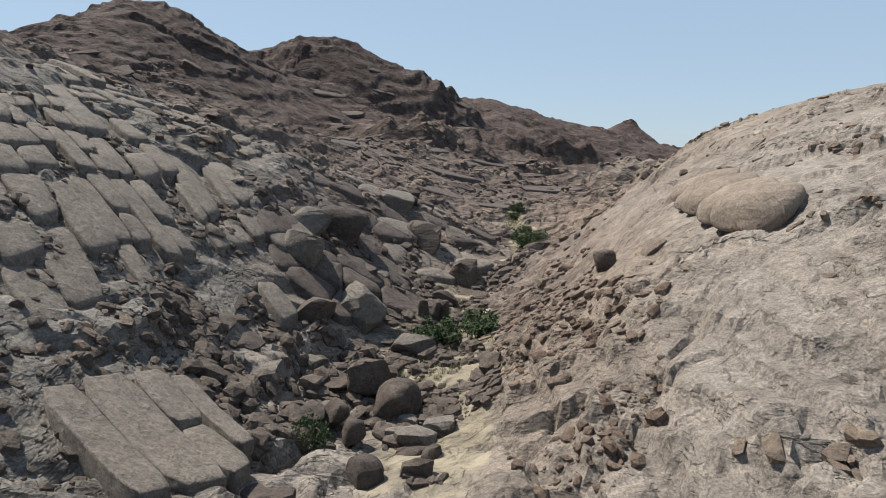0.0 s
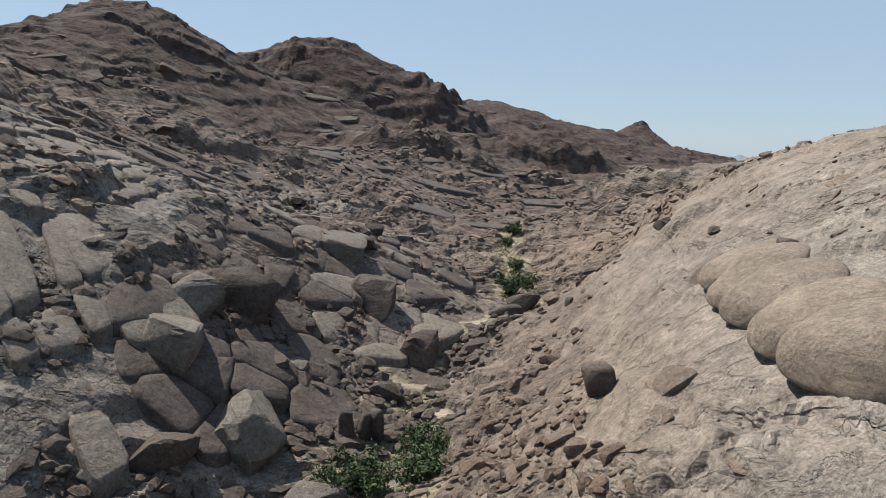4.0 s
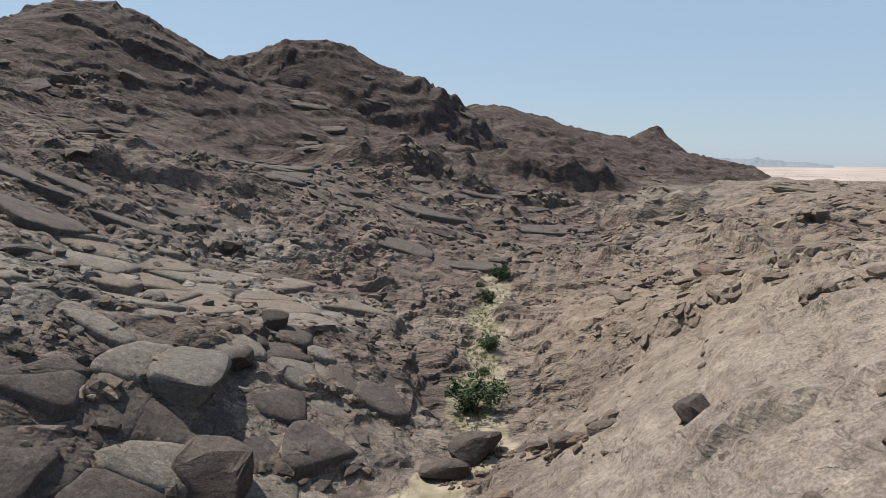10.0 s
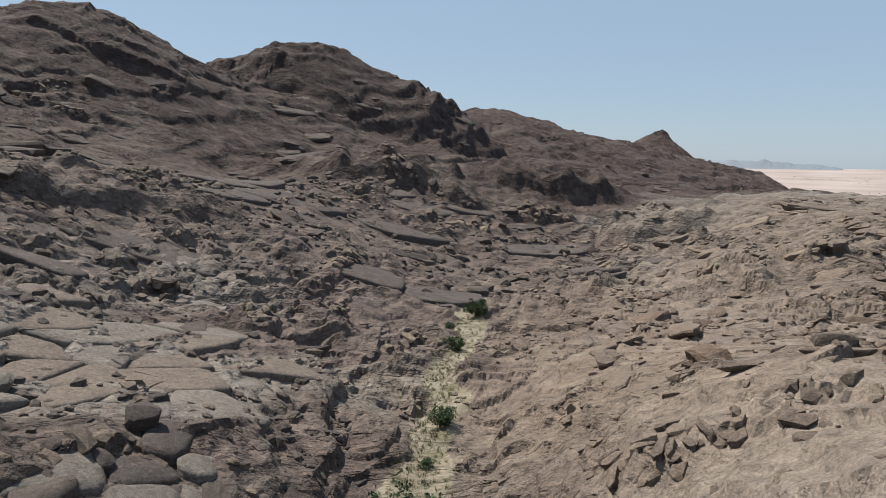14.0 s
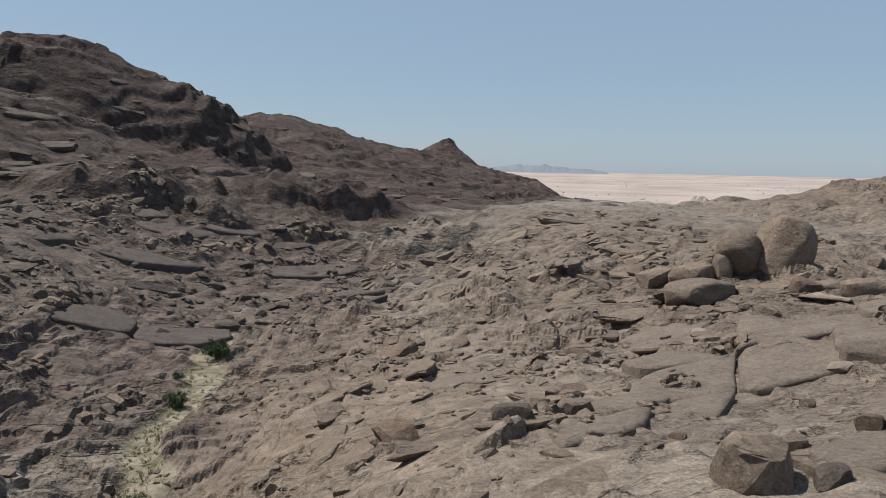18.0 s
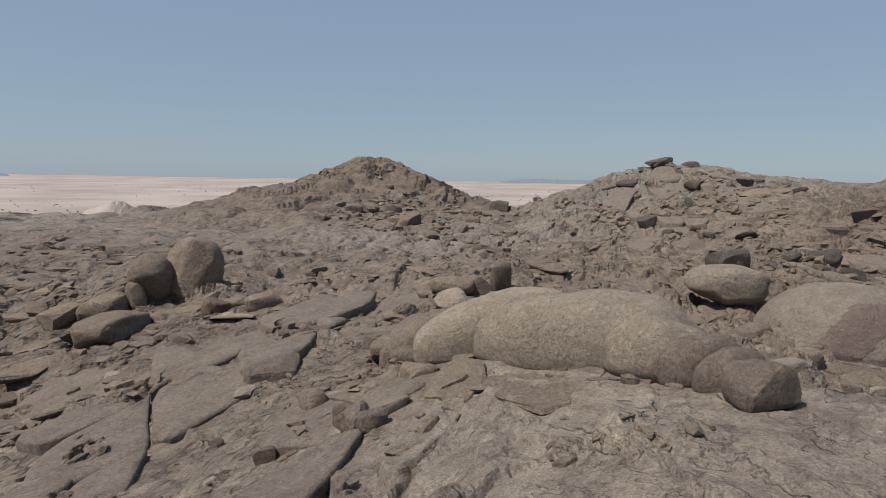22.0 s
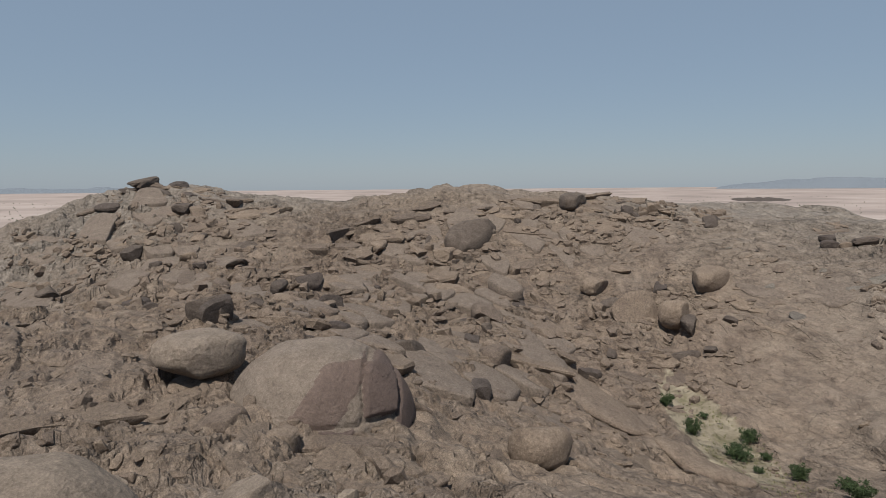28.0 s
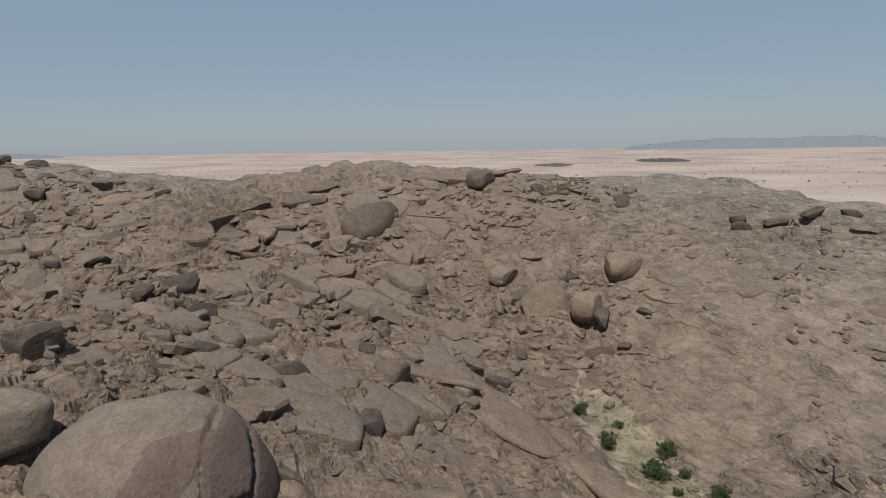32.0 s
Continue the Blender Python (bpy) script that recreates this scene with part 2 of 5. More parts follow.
def cells(x, y, size, seed, stretch=1.0, turn=0.0, loose=0.8):
    """Distance to the nearest and the second nearest of scattered seeds, and a number for the cell."""
    c, s = math.cos(turn), math.sin(turn)
    u, v = (c * x + s * y) / (size * stretch), (-s * x + c * y) / size
    ix, iy = np.floor(u), np.floor(v)
    first, second, number = np.full(np.shape(u), 9.0), np.full(np.shape(u), 9.0), np.zeros(np.shape(u))
    for i in (-1, 0, 1):
        for j in (-1, 0, 1):
            px, py = ix + i + 0.5 + loose * (hashed(ix + i, iy + j, seed) - 0.5), iy + j + 0.5 + loose * (hashed(ix + i, iy + j, seed + 7) - 0.5)
            d = np.hypot(px - u, py - v)
            closer = d < first
            second = np.where(closer, first, np.minimum(second, d))
            number = np.where(closer, hashed(ix + i, iy + j, seed + 13), number)
            first = np.where(closer, d, first)
    return first * size, second * size, number


def ease(v, a, b):
    s = np.clip((v - a) / (b - a), 0, 1)
    return s * s * (3 - 2 * s)


def oval(x, y, cx, cy, rx, ry, turn=0.0, soft=0.35):
    c, s = math.cos(radians(turn)), math.sin(radians(turn))
    u, v = (c * (x - cx) + s * (y - cy)) / rx, (-s * (x - cx) + c * (y - cy)) / ry
    return 1 - ease(np.hypot(u, v), 1 - soft, 1 + soft)


# Landforms: centre, spread and rise in metres.
# broad forms
MASSIF = [
    (16, 32, 85, -15.7),
    (217, 656, 85, 13.5),
    (-200, 420, 85, 40.0),
    (250, 270, 85, 12.0),
    (-200, -100, 85, 15.0),
    (250, -60, 85, 20.2),
    (21, 529, 85, 39.4),
    (-55, 241, 85, 10.7),
    (-200, 100, 85, 28.5),
    (170, 120, 85, 11.6),
    (100, 300, 85, 0.8),
    (-52, 396, 85, 14.9),
    (100, -90, 85, 3.3),
    (40, 163, 85, -2.3),
    (-60, -60, 85, 12.0),
    (-150, 320, 85, 30.8),
    (280, 100, 85, 6.8),
    (-90, 100, 85, 19.4),
    (126, 14, 85, 13.8),
    (118, 616, 85, 21.2),
    (-220, 0, 85, 16.1),
    (-160, 220, 85, 4.7),
]
# the skyline ridges
WEST_RIDGES = [
    (275, 232, 36, 3.5),
    (-200, -100, 36, 2.0),
    (-200, 420, 36, 2.5),
    (180, 650, 36, 5.0),
    (21, 529, 36, 7.5),
    (100, 300, 36, 1.8),
    (-60, 0, 36, 4.0),
    (-89, 297, 36, 2.8),
    (280, 100, 36, 7.7),
    (-5, 398, 36, -3.9),
    (-220, 0, 36, -1.5),
    (92, 596, 36, -2.9),
    (-200, 100, 36, 5.2),
    (-96, 387, 36, -7.6),
    (-160, 220, 36, -4.5),
    (-69, 195, 36, -10.6),
    (-90, 60, 36, 1.8),
    (-150, 320, 36, 4.0),
    (-60, -60, 36, 2.1),
    (150, 330, 36, 1.6),
    (-108, 247, 36, 11.2),
    (224, 632, 36, -11.0),
    (-52, 396, 36, 10.3),
]
# sides of the ravine
RAVINE = [
    (16, 32, 30, -5.9),
    (-55, 241, 30, -12.2),
    (16, 151, 30, -4.8),
    (0, -60, 30, -4.2),
    (-26, 90, 30, 0.3),
    (-53, 183, 30, 1.0),
    (-30, 10, 30, -3.4),
    (1, 223, 30, 6.4),
    (17, 89, 30, -7.2),
    (-28, 131, 30, -8.3),
    (-33, 50, 30, 5.0),
    (0, -20, 30, -9.7),
    (-19, 169, 30, 6.2),
    (5, 189, 30, -12.5),
]
# the saddle
SADDLE = [
    (100, 232, 30, 7.0),
    (100, -90, 30, 4.3),
    (109, 3, 30, -16.5),
    (108, 126, 30, 2.3),
    (39, 256, 30, 5.3),
    (62, 81, 30, 3.4),
    (68, 166, 30, 2.8),
    (70, -30, 30, -2.8),
    (70, 30, 30, 2.7),
    (109, 49, 30, -0.5),
    (40, 0, 30, 10.4),
    (102, 90, 30, 1.8),
    (46, 221, 30, -5.4),
    (38, 116, 30, -1.4),
    (36, 61, 30, 7.2),
    (30, -70, 30, 3.7),
]
# the basin in the east
EAST_BASIN = [
    (253, 234, 30, -1.0),
    (250, -60, 30, -2.8),
    (175, -35, 30, -0.6),
    (177, 233, 30, 2.7),
    (200, -110, 30, -0.6),
    (239, 99, 30, 5.0),
    (215, 13, 30, 11.7),
    (259, 177, 30, -7.6),
    (150, -130, 30, 4.8),
    (170, 120, 30, -11.0),
    (122, -48, 30, 8.1),
    (171, 27, 30, -11.6),
    (150, 200, 30, -1.7),
    (223, 200, 30, -3.1),
    (130, 160, 30, -0.9),
    (225, 50, 30, -0.3),
    (250, 0, 30, -9.3),
    (200, 260, 30, 4.0),
    (140, -8, 30, -5.0),
    (230, 130, 30, -1.3),
    (207, 99, 30, -6.4),
    (217, 233, 30, -0.3),
]
# spurs west of the ravine
NEAR_FLANKS = [
    (-28.2, 101.0, 11, 0.34),
    (-23.4, 57.4, 11, -0.90),
    (-16.8, 24.8, 11, -2.71),
    (-2.7, 83.2, 11, 5.79),
    (-1.2, 115.3, 11, 1.57),
    (-2.0, 43.9, 11, -5.27),
    (-25.8, 78.1, 11, 0.93),
    (-3.8, 67.6, 11, -3.71),
    (11.2, 91.8, 11, -1.92),
    (2.7, 25.9, 11, -1.81),
    (-15.1, 90.2, 11, -2.73),
    (-16.6, 38.5, 11, 1.09),
    (-10.9, 52.8, 11, -4.45),
    (11.5, 45.9, 11, -3.33),
    (-15.0, 64.7, 11, 2.69),
    (-25.7, 89.6, 11, -0.86),
    (-6.2, 106.4, 11, 0.90),
    (11.3, 80.4, 11, -6.74),
    (-5.2, 31.6, 11, -3.97),
    (7.5, 38.4, 11, 1.98),
]
# domes east of it
DOMES = [
    (15.7, 32.2, 11, 3.45),
    (65.5, 112.1, 11, -0.64),
    (65.1, 49.2, 11, 2.50),
    (27.8, 80.9, 11, 3.58),
    (29.6, 112.9, 11, 2.92),
    (37.4, 49.4, 11, 2.56),
    (17.5, 55.4, 11, 1.88),
    (45.5, 100.1, 11, 2.06),
    (45.6, 69.7, 11, 2.01),
    (13.0, 107.0, 11, -2.29),
    (61.1, 63.6, 11, -1.00),
    (58.9, 95.0, 11, -1.24),
    (24.3, 44.2, 11, 3.25),
    (17.6, 72.8, 11, -0.50),
    (49.3, 52.6, 11, 2.34),
    (36.5, 61.4, 11, 1.12),
    (38.6, 78.6, 11, -1.03),
    (13.4, 22.3, 11, -3.27),
    (26.6, 69.4, 11, 3.98),
    (30.6, 89.9, 11, 5.16),
    (38.0, 116.0, 11, -0.16),
    (59.1, 72.1, 11, 3.26),
    (69.8, 104.8, 11, 1.26),
]


# hollows and rises between the larger forms
MENDED = [
    (33, 257, 22, -4.0), (10, 59, 8, -2.1), (126, 22, 13, 2.0), (161, 89, 13, -3.2), (-10, 54, 8, 2.1), (-17, 193, 22, 2.4), (150, 22, 13, 2.4),
    (3, 60, 8, -2.4), (13, 27, 8, 1.2), (3, 97, 8, 1.3), (67, 240, 22, -1.8), (-29, 131, 13, -1.3), (133, -40, 22, -1.4), (114, 41, 13, 1.6),
    (34, 90, 8, -1.0), (53, 194, 22, -1.3), (88, 103, 13, -1.1), (170, 76, 22, -1.8), (195, 91, 22, 1.5), (19, 63, 8, 1.1), (52, 72, 8, -1.2),
    (15, 145, 13, -1.0), (-25, 66, 8, -0.6), (60, 105, 8, 0.6), (59, 123, 8, -0.9),
]


def swells(x, y):
    """The rounded granite massif, without its broken surface."""
    z = np.full(np.shape(x), 50.0)
    # the cone hill, the capped hill, the pinnacle and the west peak, then the great flat-topped dome
    for cx, cy, reach, rise in ((275, 232, 80, 20), (275, 232, 36, 4), (237, 97, 46, 9), (180, 650, 40, 20), (-111, 252, 75, 13)):
        z = z + rise * np.maximum(0, 1 - np.hypot(x - cx, y - cy) / reach)
    z = z + 24 * np.maximum(0, 1 - np.hypot((x + 52) / 84, (y - 402) / 60) ** 3.2) ** 0.8
    for rows in (MASSIF, WEST_RIDGES, RAVINE, SADDLE, EAST_BASIN, NEAR_FLANKS, DOMES, MENDED):
        for cx, cy, spread, rise in rows:
            z = z + rise * np.exp(-((x - cx) ** 2 + (y - cy) ** 2) / (2 * spread * spread))
    return z


PLAIN = 26.0
EDGE_Y = (-5000, -250, -60, 40, 120, 240, 330, 480, 640, 760, 5000)
EDGE_X = (180, 200, 265, 285, 315, 330, 240, 190, 250, 200, 150)


def outside(x, y):
    """0 on the massif, 1 out on the plain."""
    edge = np.interp(y, EDGE_Y, EDGE_X)
    return np.maximum(ease(x - edge + 14 * waves(x, y, 60, 2, 91), 0, 110), ease(np.hypot(x, y - 200), 750, 1000))


def tors(x, y):
    """Steep crags that stand on the ridges."""
    z = 0.0
    for cx, cy, rx, ry, turn, rise, seed in (
        (39, 258, 26, 9, 10, 7, 3), (-12, 226, 30, 8, -6, 6, 4), (180, 652, 8, 7, 0, 3.5, 6),
        (60, 215, 12, 9, 30, 5, 8), (-45, 150, 22, 6, 35, 3, 11),
    ):
        m = oval(x + 3 * wave(x, y, 9, seed), y + 3 * wave(x, y, 9, seed + 40), cx, cy, rx, ry, turn, 0.22)
        z = z + rise * m * (0.8 + 0.25 * wave(x, y, 5, seed))
    return z


# Bedrock that is split into slabs: centre, half length, half width, turn.
JOINTED = [(-25, 55, 40, 13.5, 97), (-4, 75, 15, 11, 60), (-16, 103, 16, 18, 20), (52, 98, 24, 24, 30), (80, 92, 16, 22, 10), (140, 40, 36, 30, 20),
           (195, 90, 34, 24, 20), (122, -28, 26, 13, 15), (5, 185, 50, 34, 10), (180, 0, 16, 42, 0), (-38, 135, 22, 40, 10), (-9, 60, 15, 8, 85)]


def masks(x, y):
    """How broken the rock is: loose blocks, jointed slabs, smooth dome, dark varnish, gravel."""
    wob = 6 * waves(x, y, 14, 2, 51)
    u, v = x + wob, y + 6 * waves(x, y, 14, 2, 57)
    ravine = np.interp(y, (-60, 30, 45, 60, 72, 82, 92, 150, 175, 260), (-6, -3.5, -3, 0, 6.5, 10.5, 11.5, 15.5, 14, 0))
    off = x - ravine
    blocks = np.maximum.reduce([0.15 * oval(u, v, -7, 50, 9, 26, 8), 0.2 * oval(u, v, 4, 66, 7, 14, -30), 0.2 * oval(u, v, 10, 48, 5, 16, -10),
                                0.75 * oval(u, v, 150, 45, 50, 34, 0), 0.8 * oval(u, v, 185, 100, 60, 26, 10), 0.9 * oval(u, v, 138, 2, 16, 18, 0),
                                0.5 * oval(u, v, 30, 200, 60, 60), 0.6 * oval(u, v, -35, 130, 30, 40), 0.55 * oval(u, v, 85, 70, 16, 30, 0)])
    slabs = np.maximum.reduce([oval(x, y, cx, cy, ru, rv, turn, 0.15) for cx, cy, ru, rv, turn in JOINTED])
    smooth = np.maximum.reduce([oval(u, v, 22, 58, 12, 34, -8), oval(u, v, 34, 66, 12, 20), 0.85 * oval(u, v, 32, 130, 14, 34, 0), 0.9 * oval(u, v, 120, -24, 26, 18, 20), 0.9 * oval(x, y, 123, 16, 14, 6, 22), 0.8 * oval(u, v, 62, 50, 9, 8), 0.85 * oval(u, v, 50, 58, 14, 14)])
    west = ease(-(x - np.interp(y, (-60, 40, 60, 90, 150, 200, 300, 400, 700), (-14, -4, 4, 14, 30, 50, 105, 220, 320))) + 2.2 * wob, -16, 26)
    west = west * (1 - 0.75 * oval(u, v, -15, 101, 13, 15, 20, 0.4)) * (1 - 0.5 * oval(u, v, -24, 130, 14, 16, 20, 0.4))
    gravel = (1 - ease(np.abs(off + 1.6 * waves(x, y, 9, 3, 71)), 1.1, 2.8)) * ease(y, 62, 74) * (1 - ease(y, 150, 172))
    gravel = np.maximum(gravel, 0.75 * oval(x, y, 114, 2.5, 17, 4.5, -9))
    gravel = np.maximum(gravel, 0.6 * oval(x, y, 0, 44, 4.5, 26, -4))
    return blocks, slabs, smooth, west, gravel, off


# Lips of peeled sheets: from, to, height.
LEDGES = [
    (131.5, -20.4, 114.6, -19.6, 1.1),
    (106, -12.3, 92, -9.3, 1.4),
    (126.6, -38, 120.5, -27, 1.0),
    (120.5, -28, 105, -21.6, 1.2),
    (134, 1.5, 112, 9.0, 0.8),
    (117, -21, 140, -16, 0.9),
    (114, -24, 127, -34, 0.9),
    (120, -31, 134, -37, 0.8),
    (98, -12, 109, -19, 0.8),
    (110, -16, 123, -11, 0.6),
    (128, -27, 146, -33, 0.8),
    (20.9, 84.2, 24.7, 78.0, 0.55),
    (24.9, 78.7, 30.8, 77.0, 0.55),
    (26.4, 77.9, 31.4, 72.7, 0.55),
    (18.3, 61.2, 21.9, 59.3, 0.35),
    (22.5, 85.8, 24.2, 78.2, 0.55),
    (62.8, 157.3, 81.5, 161.4, 0.90),
    (22.7, 88.2, 25.1, 85.5, 0.35),
    (27.2, 80.5, 30.6, 75.5, 0.55),
    (10.2, 51.9, 11.7, 51.5, 0.35),
    (18.6, 61.3, 22.0, 59.0, 0.35),
    (9.9, 23.0, 14.0, 20.1, 0.55),
    (17.3, 32.9, 20.1, 30.2, 0.35),
    (12.1, 36.3, 14.2, 34.6, 0.35),
    (32.5, 85.5, 44.6, 97.8, 0.90),
    (50.5, 133.0, 63.0, 119.1, 0.90),
    (58.1, 113.0, 65.2, 100.1, 0.90),
    (34.9, 127.3, 44.1, 130.1, 0.55),
    (52.0, 66.4, 54.8, 60.4, 0.55),
    (17.6, 138.9, 31.8, 140.4, 0.90),
]


def more_ledges():
    """Sheet edges along the contours, region by region: an oval, how many, lengths, lips, strike (None: along the contour)."""
    rnd = np.random.default_rng(12)
    rows = []
    for cx, cy, rx, ry, count, short, long, low, high, strike in (
        (24, 58, 13, 32, 60, 1.6, 9, 0.2, 0.5, -38), (34, 118, 22, 46, 90, 2.5, 14, 0.3, 0.9, None), (70, 100, 26, 40, 60, 3, 12, 0.3, 1.0, None),
        (140, 30, 46, 50, 90, 3.5, 14, 0.4, 1.3, None), (-24, 118, 34, 66, 90, 3, 15, 0.35, 1.2, None), (10, 190, 60, 42, 60, 5, 20, 0.6, 1.8, None),
        (-85, 250, 90, 110, 70, 14, 50, 0.8, 2.4, None), (-40, 400, 90, 60, 40, 14, 50, 1.0, 2.8, None), (110, 520, 110, 120, 40, 16, 50, 1.0, 2.6, None),
        (205, 95, 46, 34, 50, 5, 18, 0.6, 1.8, None), (255, 220, 60, 45, 36, 8, 26, 1.0, 2.6, None), (126, -36, 30, 20, 34, 3, 16, 0.2, 0.8, None),
        (182, -4, 18, 46, 40, 4, 16, 0.5, 1.5, None), (-25, 52, 14, 40, 34, 2.5, 9, 0.25, 0.7, None), (8, 42, 5, 22, 24, 1.2, 4, 0.2, 0.6, None),
        (50, 60, 16, 22, 26, 2, 8, 0.15, 0.5, None), (90, 10, 30, 34, 34, 3, 10, 0.25, 0.8, None), (80, 180, 50, 50, 50, 5, 20, 0.6, 2.0, None), (-3, 80, 12, 14, 20, 1.5, 6, 0.25, 0.7, None),
    ):
        r, a = np.sqrt(rnd.uniform(0, 1, count)), rnd.uniform(0, 2 * math.pi, count)
        x, y = cx + rx * r * np.cos(a), cy + ry * r * np.sin(a)
        gx, gy = (swells(x + 2, y) - swells(x - 2, y)) / 4, (swells(x, y + 2) - swells(x, y - 2)) / 4
        for k in range(count):
            way = math.atan2(-gx[k], gy[k]) + rnd.normal(0, 0.45) if strike is None else radians(strike) + rnd.normal(0, 0.3)
            ux, uy = math.cos(way), math.sin(way)
            if -uy * gx[k] + ux * gy[k] < 0:
                ux, uy = -ux, -uy
            share = rnd.uniform() ** 1.6
            half, lip = 0.5 * short * (long / short) ** share, low + (high - low) * share * rnd.uniform(0.6, 1.0)
            rows.append((x[k] - ux * half, y[k] - uy * half, x[k] + ux * half, y[k] + uy * half, lip))
    return rows


MORE_LEDGES = more_ledges()


def land(x, y):
    """Height of the rock surface, broken into sheets, joints and blocks."""
    x, y = np.asarray(x, float), np.asarray(y, float)
    z = swells(x, y)
    out = outside(x, y)
    blocks, slabs, smooth, west, gravel, off = masks(x, y)
    far = ease(np.hypot(x - 30, y - 60), 120, 260)
    calm = (1 - 0.85 * smooth) * (1 - 0.9 * gravel)
    z = z + tors(x, y) * (1 - out)
    # long swells and hollows in the rock
    z = z + far * (2.2 * waves(x, y, 48, 4, 5, 0.55) - 1.3 * np.abs(waves(x, y, 30, 2, 15)))
    z = z + calm * (1 - 0.7 * slabs) * (1 - far) * 0.32 * waves(x, y, 11, 3, 25, 0.45)
    # sheets peeling off in ledges
    for rise, seed, amount, size in ((7.5, 31, 0.35, 30), (3.2, 33, 0.5, 14), (1.3, 36, 0.5, 8)):
        level = (z + 0.10 * x - 0.07 * y + 0.55 * rise * waves(x, y, size, 3, seed, 0.5)) / rise
        part = level - np.floor(level)
        step = ease(part, 0.78, 0.96) - part
        where = (far * (1 - oval(x, y, 180, 650, 70, 70)) if rise > 5 else 1 - 0.5 * far if rise > 2 else 1 - far) * (0.2 + 0.8 * ease(waves(x, y, 1.5 * size, 2, seed + 1), -0.5, 0.4))
        z = z + rise * step * amount * where * (1 - 0.75 * smooth) * (1 - 0.75 * slabs) * (1 - gravel) * (1 - out)
    for rise, seed, amount, size in ((0.55, 38, 0.7, 7), (1.1, 41, 0.65, 12)):
        level = (z - 0.25 * x + 0.3 * y + 3.0 * rise * waves(x, y, size, 4, seed, 0.55)) / rise * 0.35
        part = level - np.floor(level)
        step = ease(part, 0.88, 0.98) - part
        where = (1 - far) * ease(waves(x, y, 1.3 * size, 3, seed + 1), -0.15, 0.35)
        z = z + rise * step * amount * where * (1 - 0.6 * slabs) * (1 - 0.55 * smooth) * (1 - gravel) * (1 - out)
    # the edges of peeled sheets: a lip that fades uphill
    for ax, ay, bx, by, lip in LEDGES + MORE_LEDGES:
        length = math.hypot(bx - ax, by - ay)
        ux, uy = (bx - ax) / length, (by - ay) / length
        reach = 0.75 * length + 2
        near = (np.abs(x - (ax + bx) / 2) < reach) & (np.abs(y - (ay + by) / 2) < reach)
        if not near.any():
            continue
        px, py = x[near] - ax, y[near] - ay
        along = px * ux + py * uy
        side = -px * uy + py * ux + 0.07 * length * np.sin(3.1 * along / length) + 0.09 * min(length, 9) * waves(x[near], y[near], 0.3 * length + 1, 3, 17, 0.6)
        ends = ease(along, -0.1 * length, 0.15 * length) * (1 - ease(along, 0.85 * length, 1.1 * length))
        sharp = 0.1 + 0.1 * lip
        z[near] += lip * (1 - out[near]) * (1 - gravel[near]) * ends * ease(side, -sharp, sharp) * np.exp(-np.maximum(side, 0) / (0.28 * length)) * (1 - ease(side, 0.4 * length, 0.72 * length))
    # jointed ground lies a little lower than the slabs on it
    z = z - (0.4 - 0.25 * oval(x, y, -25, 55, 15, 42, 7)) * slabs * (1 - gravel)
    # loose blocks
    for size, seed, tall, share in ((4.0, 61, 1.5, 0.5), (1.9, 64, 0.8, 0.6)):
        a, b, n = cells(x + 0.25 * size * wave(x, y, size * 0.9, seed + 1), y + 0.25 * size * wave(x, y, size * 0.9, seed + 2), size, seed, 1.3, 0.5 + size)
        keep = ease(n, 1 - share, 1 - share + 0.15)
        dome = np.clip(1 - (a / (0.6 * size)) ** 3, 0, 1) ** 0.5 * ease(b - a, 0.0, 0.14 * size)
        amount = np.maximum(blocks, 0.25 * west * (1 - far)) * (1 - gravel)
        z = z + amount * tall * (0.5 + 0.8 * n) * dome * keep - 0.25 * tall * amount
    # far slopes: broken crags
    a, b, n = cells(x + 3 * wave(x, y, 14, 95), y + 3 * wave(x, y, 14, 96), 15, 97, 2.0, 0.5)
    z = z + far * (1 - out) * (2.4 * (n - 0.5) * ease(b - a, 0, 5) + 1.4 * (1 - np.exp(-(b - a) / 2.5)))
    # bedrock in broad swollen sheets, parted by crevices
    bare = (1 - 0.8 * smooth) * (1 - 0.75 * far) * (1 - 0.8 * slabs) * (1 - out) * (1 - gravel)
    split = ease(waves(x, y, 26, 3, 88), -0.1, 0.35)
    wide = 0.5 + 0.014 * np.clip(np.hypot(x - 30, y - 60) - 40, 0, 200)
    for size, stretch, turn, seed, lift, crown, gap, share in ((9.0, 1.8, 0.5, 87, 1.1, 0.5, 0.55, 1.0), (3.6, 1.6, 0.2, 89, 0.5, 0.22, 0.35, split)):
        a, b, n = cells(x + 0.3 * size * wave(x, y, size, seed) + 0.05 * size * wave(x, y, 0.4 * size, seed + 2), y + 0.3 * size * wave(x, y, size, seed + 1) + 0.05 * size * wave(x, y, 0.4 * size, seed + 3), size, seed, stretch, turn)
        z = z + bare * share * (lift * (n - 0.5) * ease(b - a, 0, wide) + crown * (1 - np.clip(a / (0.8 * size), 0, 1) ** 2) - gap * np.exp(-((b - a) / (0.6 * wide)) ** 2))
    z = z + calm * 0.13 * waves(x, y, 1.6, 2, 75) * (1 - out)
    # the shoulder beside the cone hill
    z = z - 3.5 * oval(x, y, 205, 265, 62, 45, 0, 0.6)
    # the stream bed
    z = z - 0.5 * gravel
    far_off = np.hypot(x, y)
    flat = PLAIN + 1.0 * waves(x, y, 160, 3, 99) + 44 * ease(far_off, 900, 5200)
    flat = flat + 27 * np.exp(-(((x - 388) / 42) ** 2 + ((y - 566) / 34) ** 2)) * (1 + 0.25 * waves(x, y, 16, 3, 66))
    return z * (1 - out) + flat * out


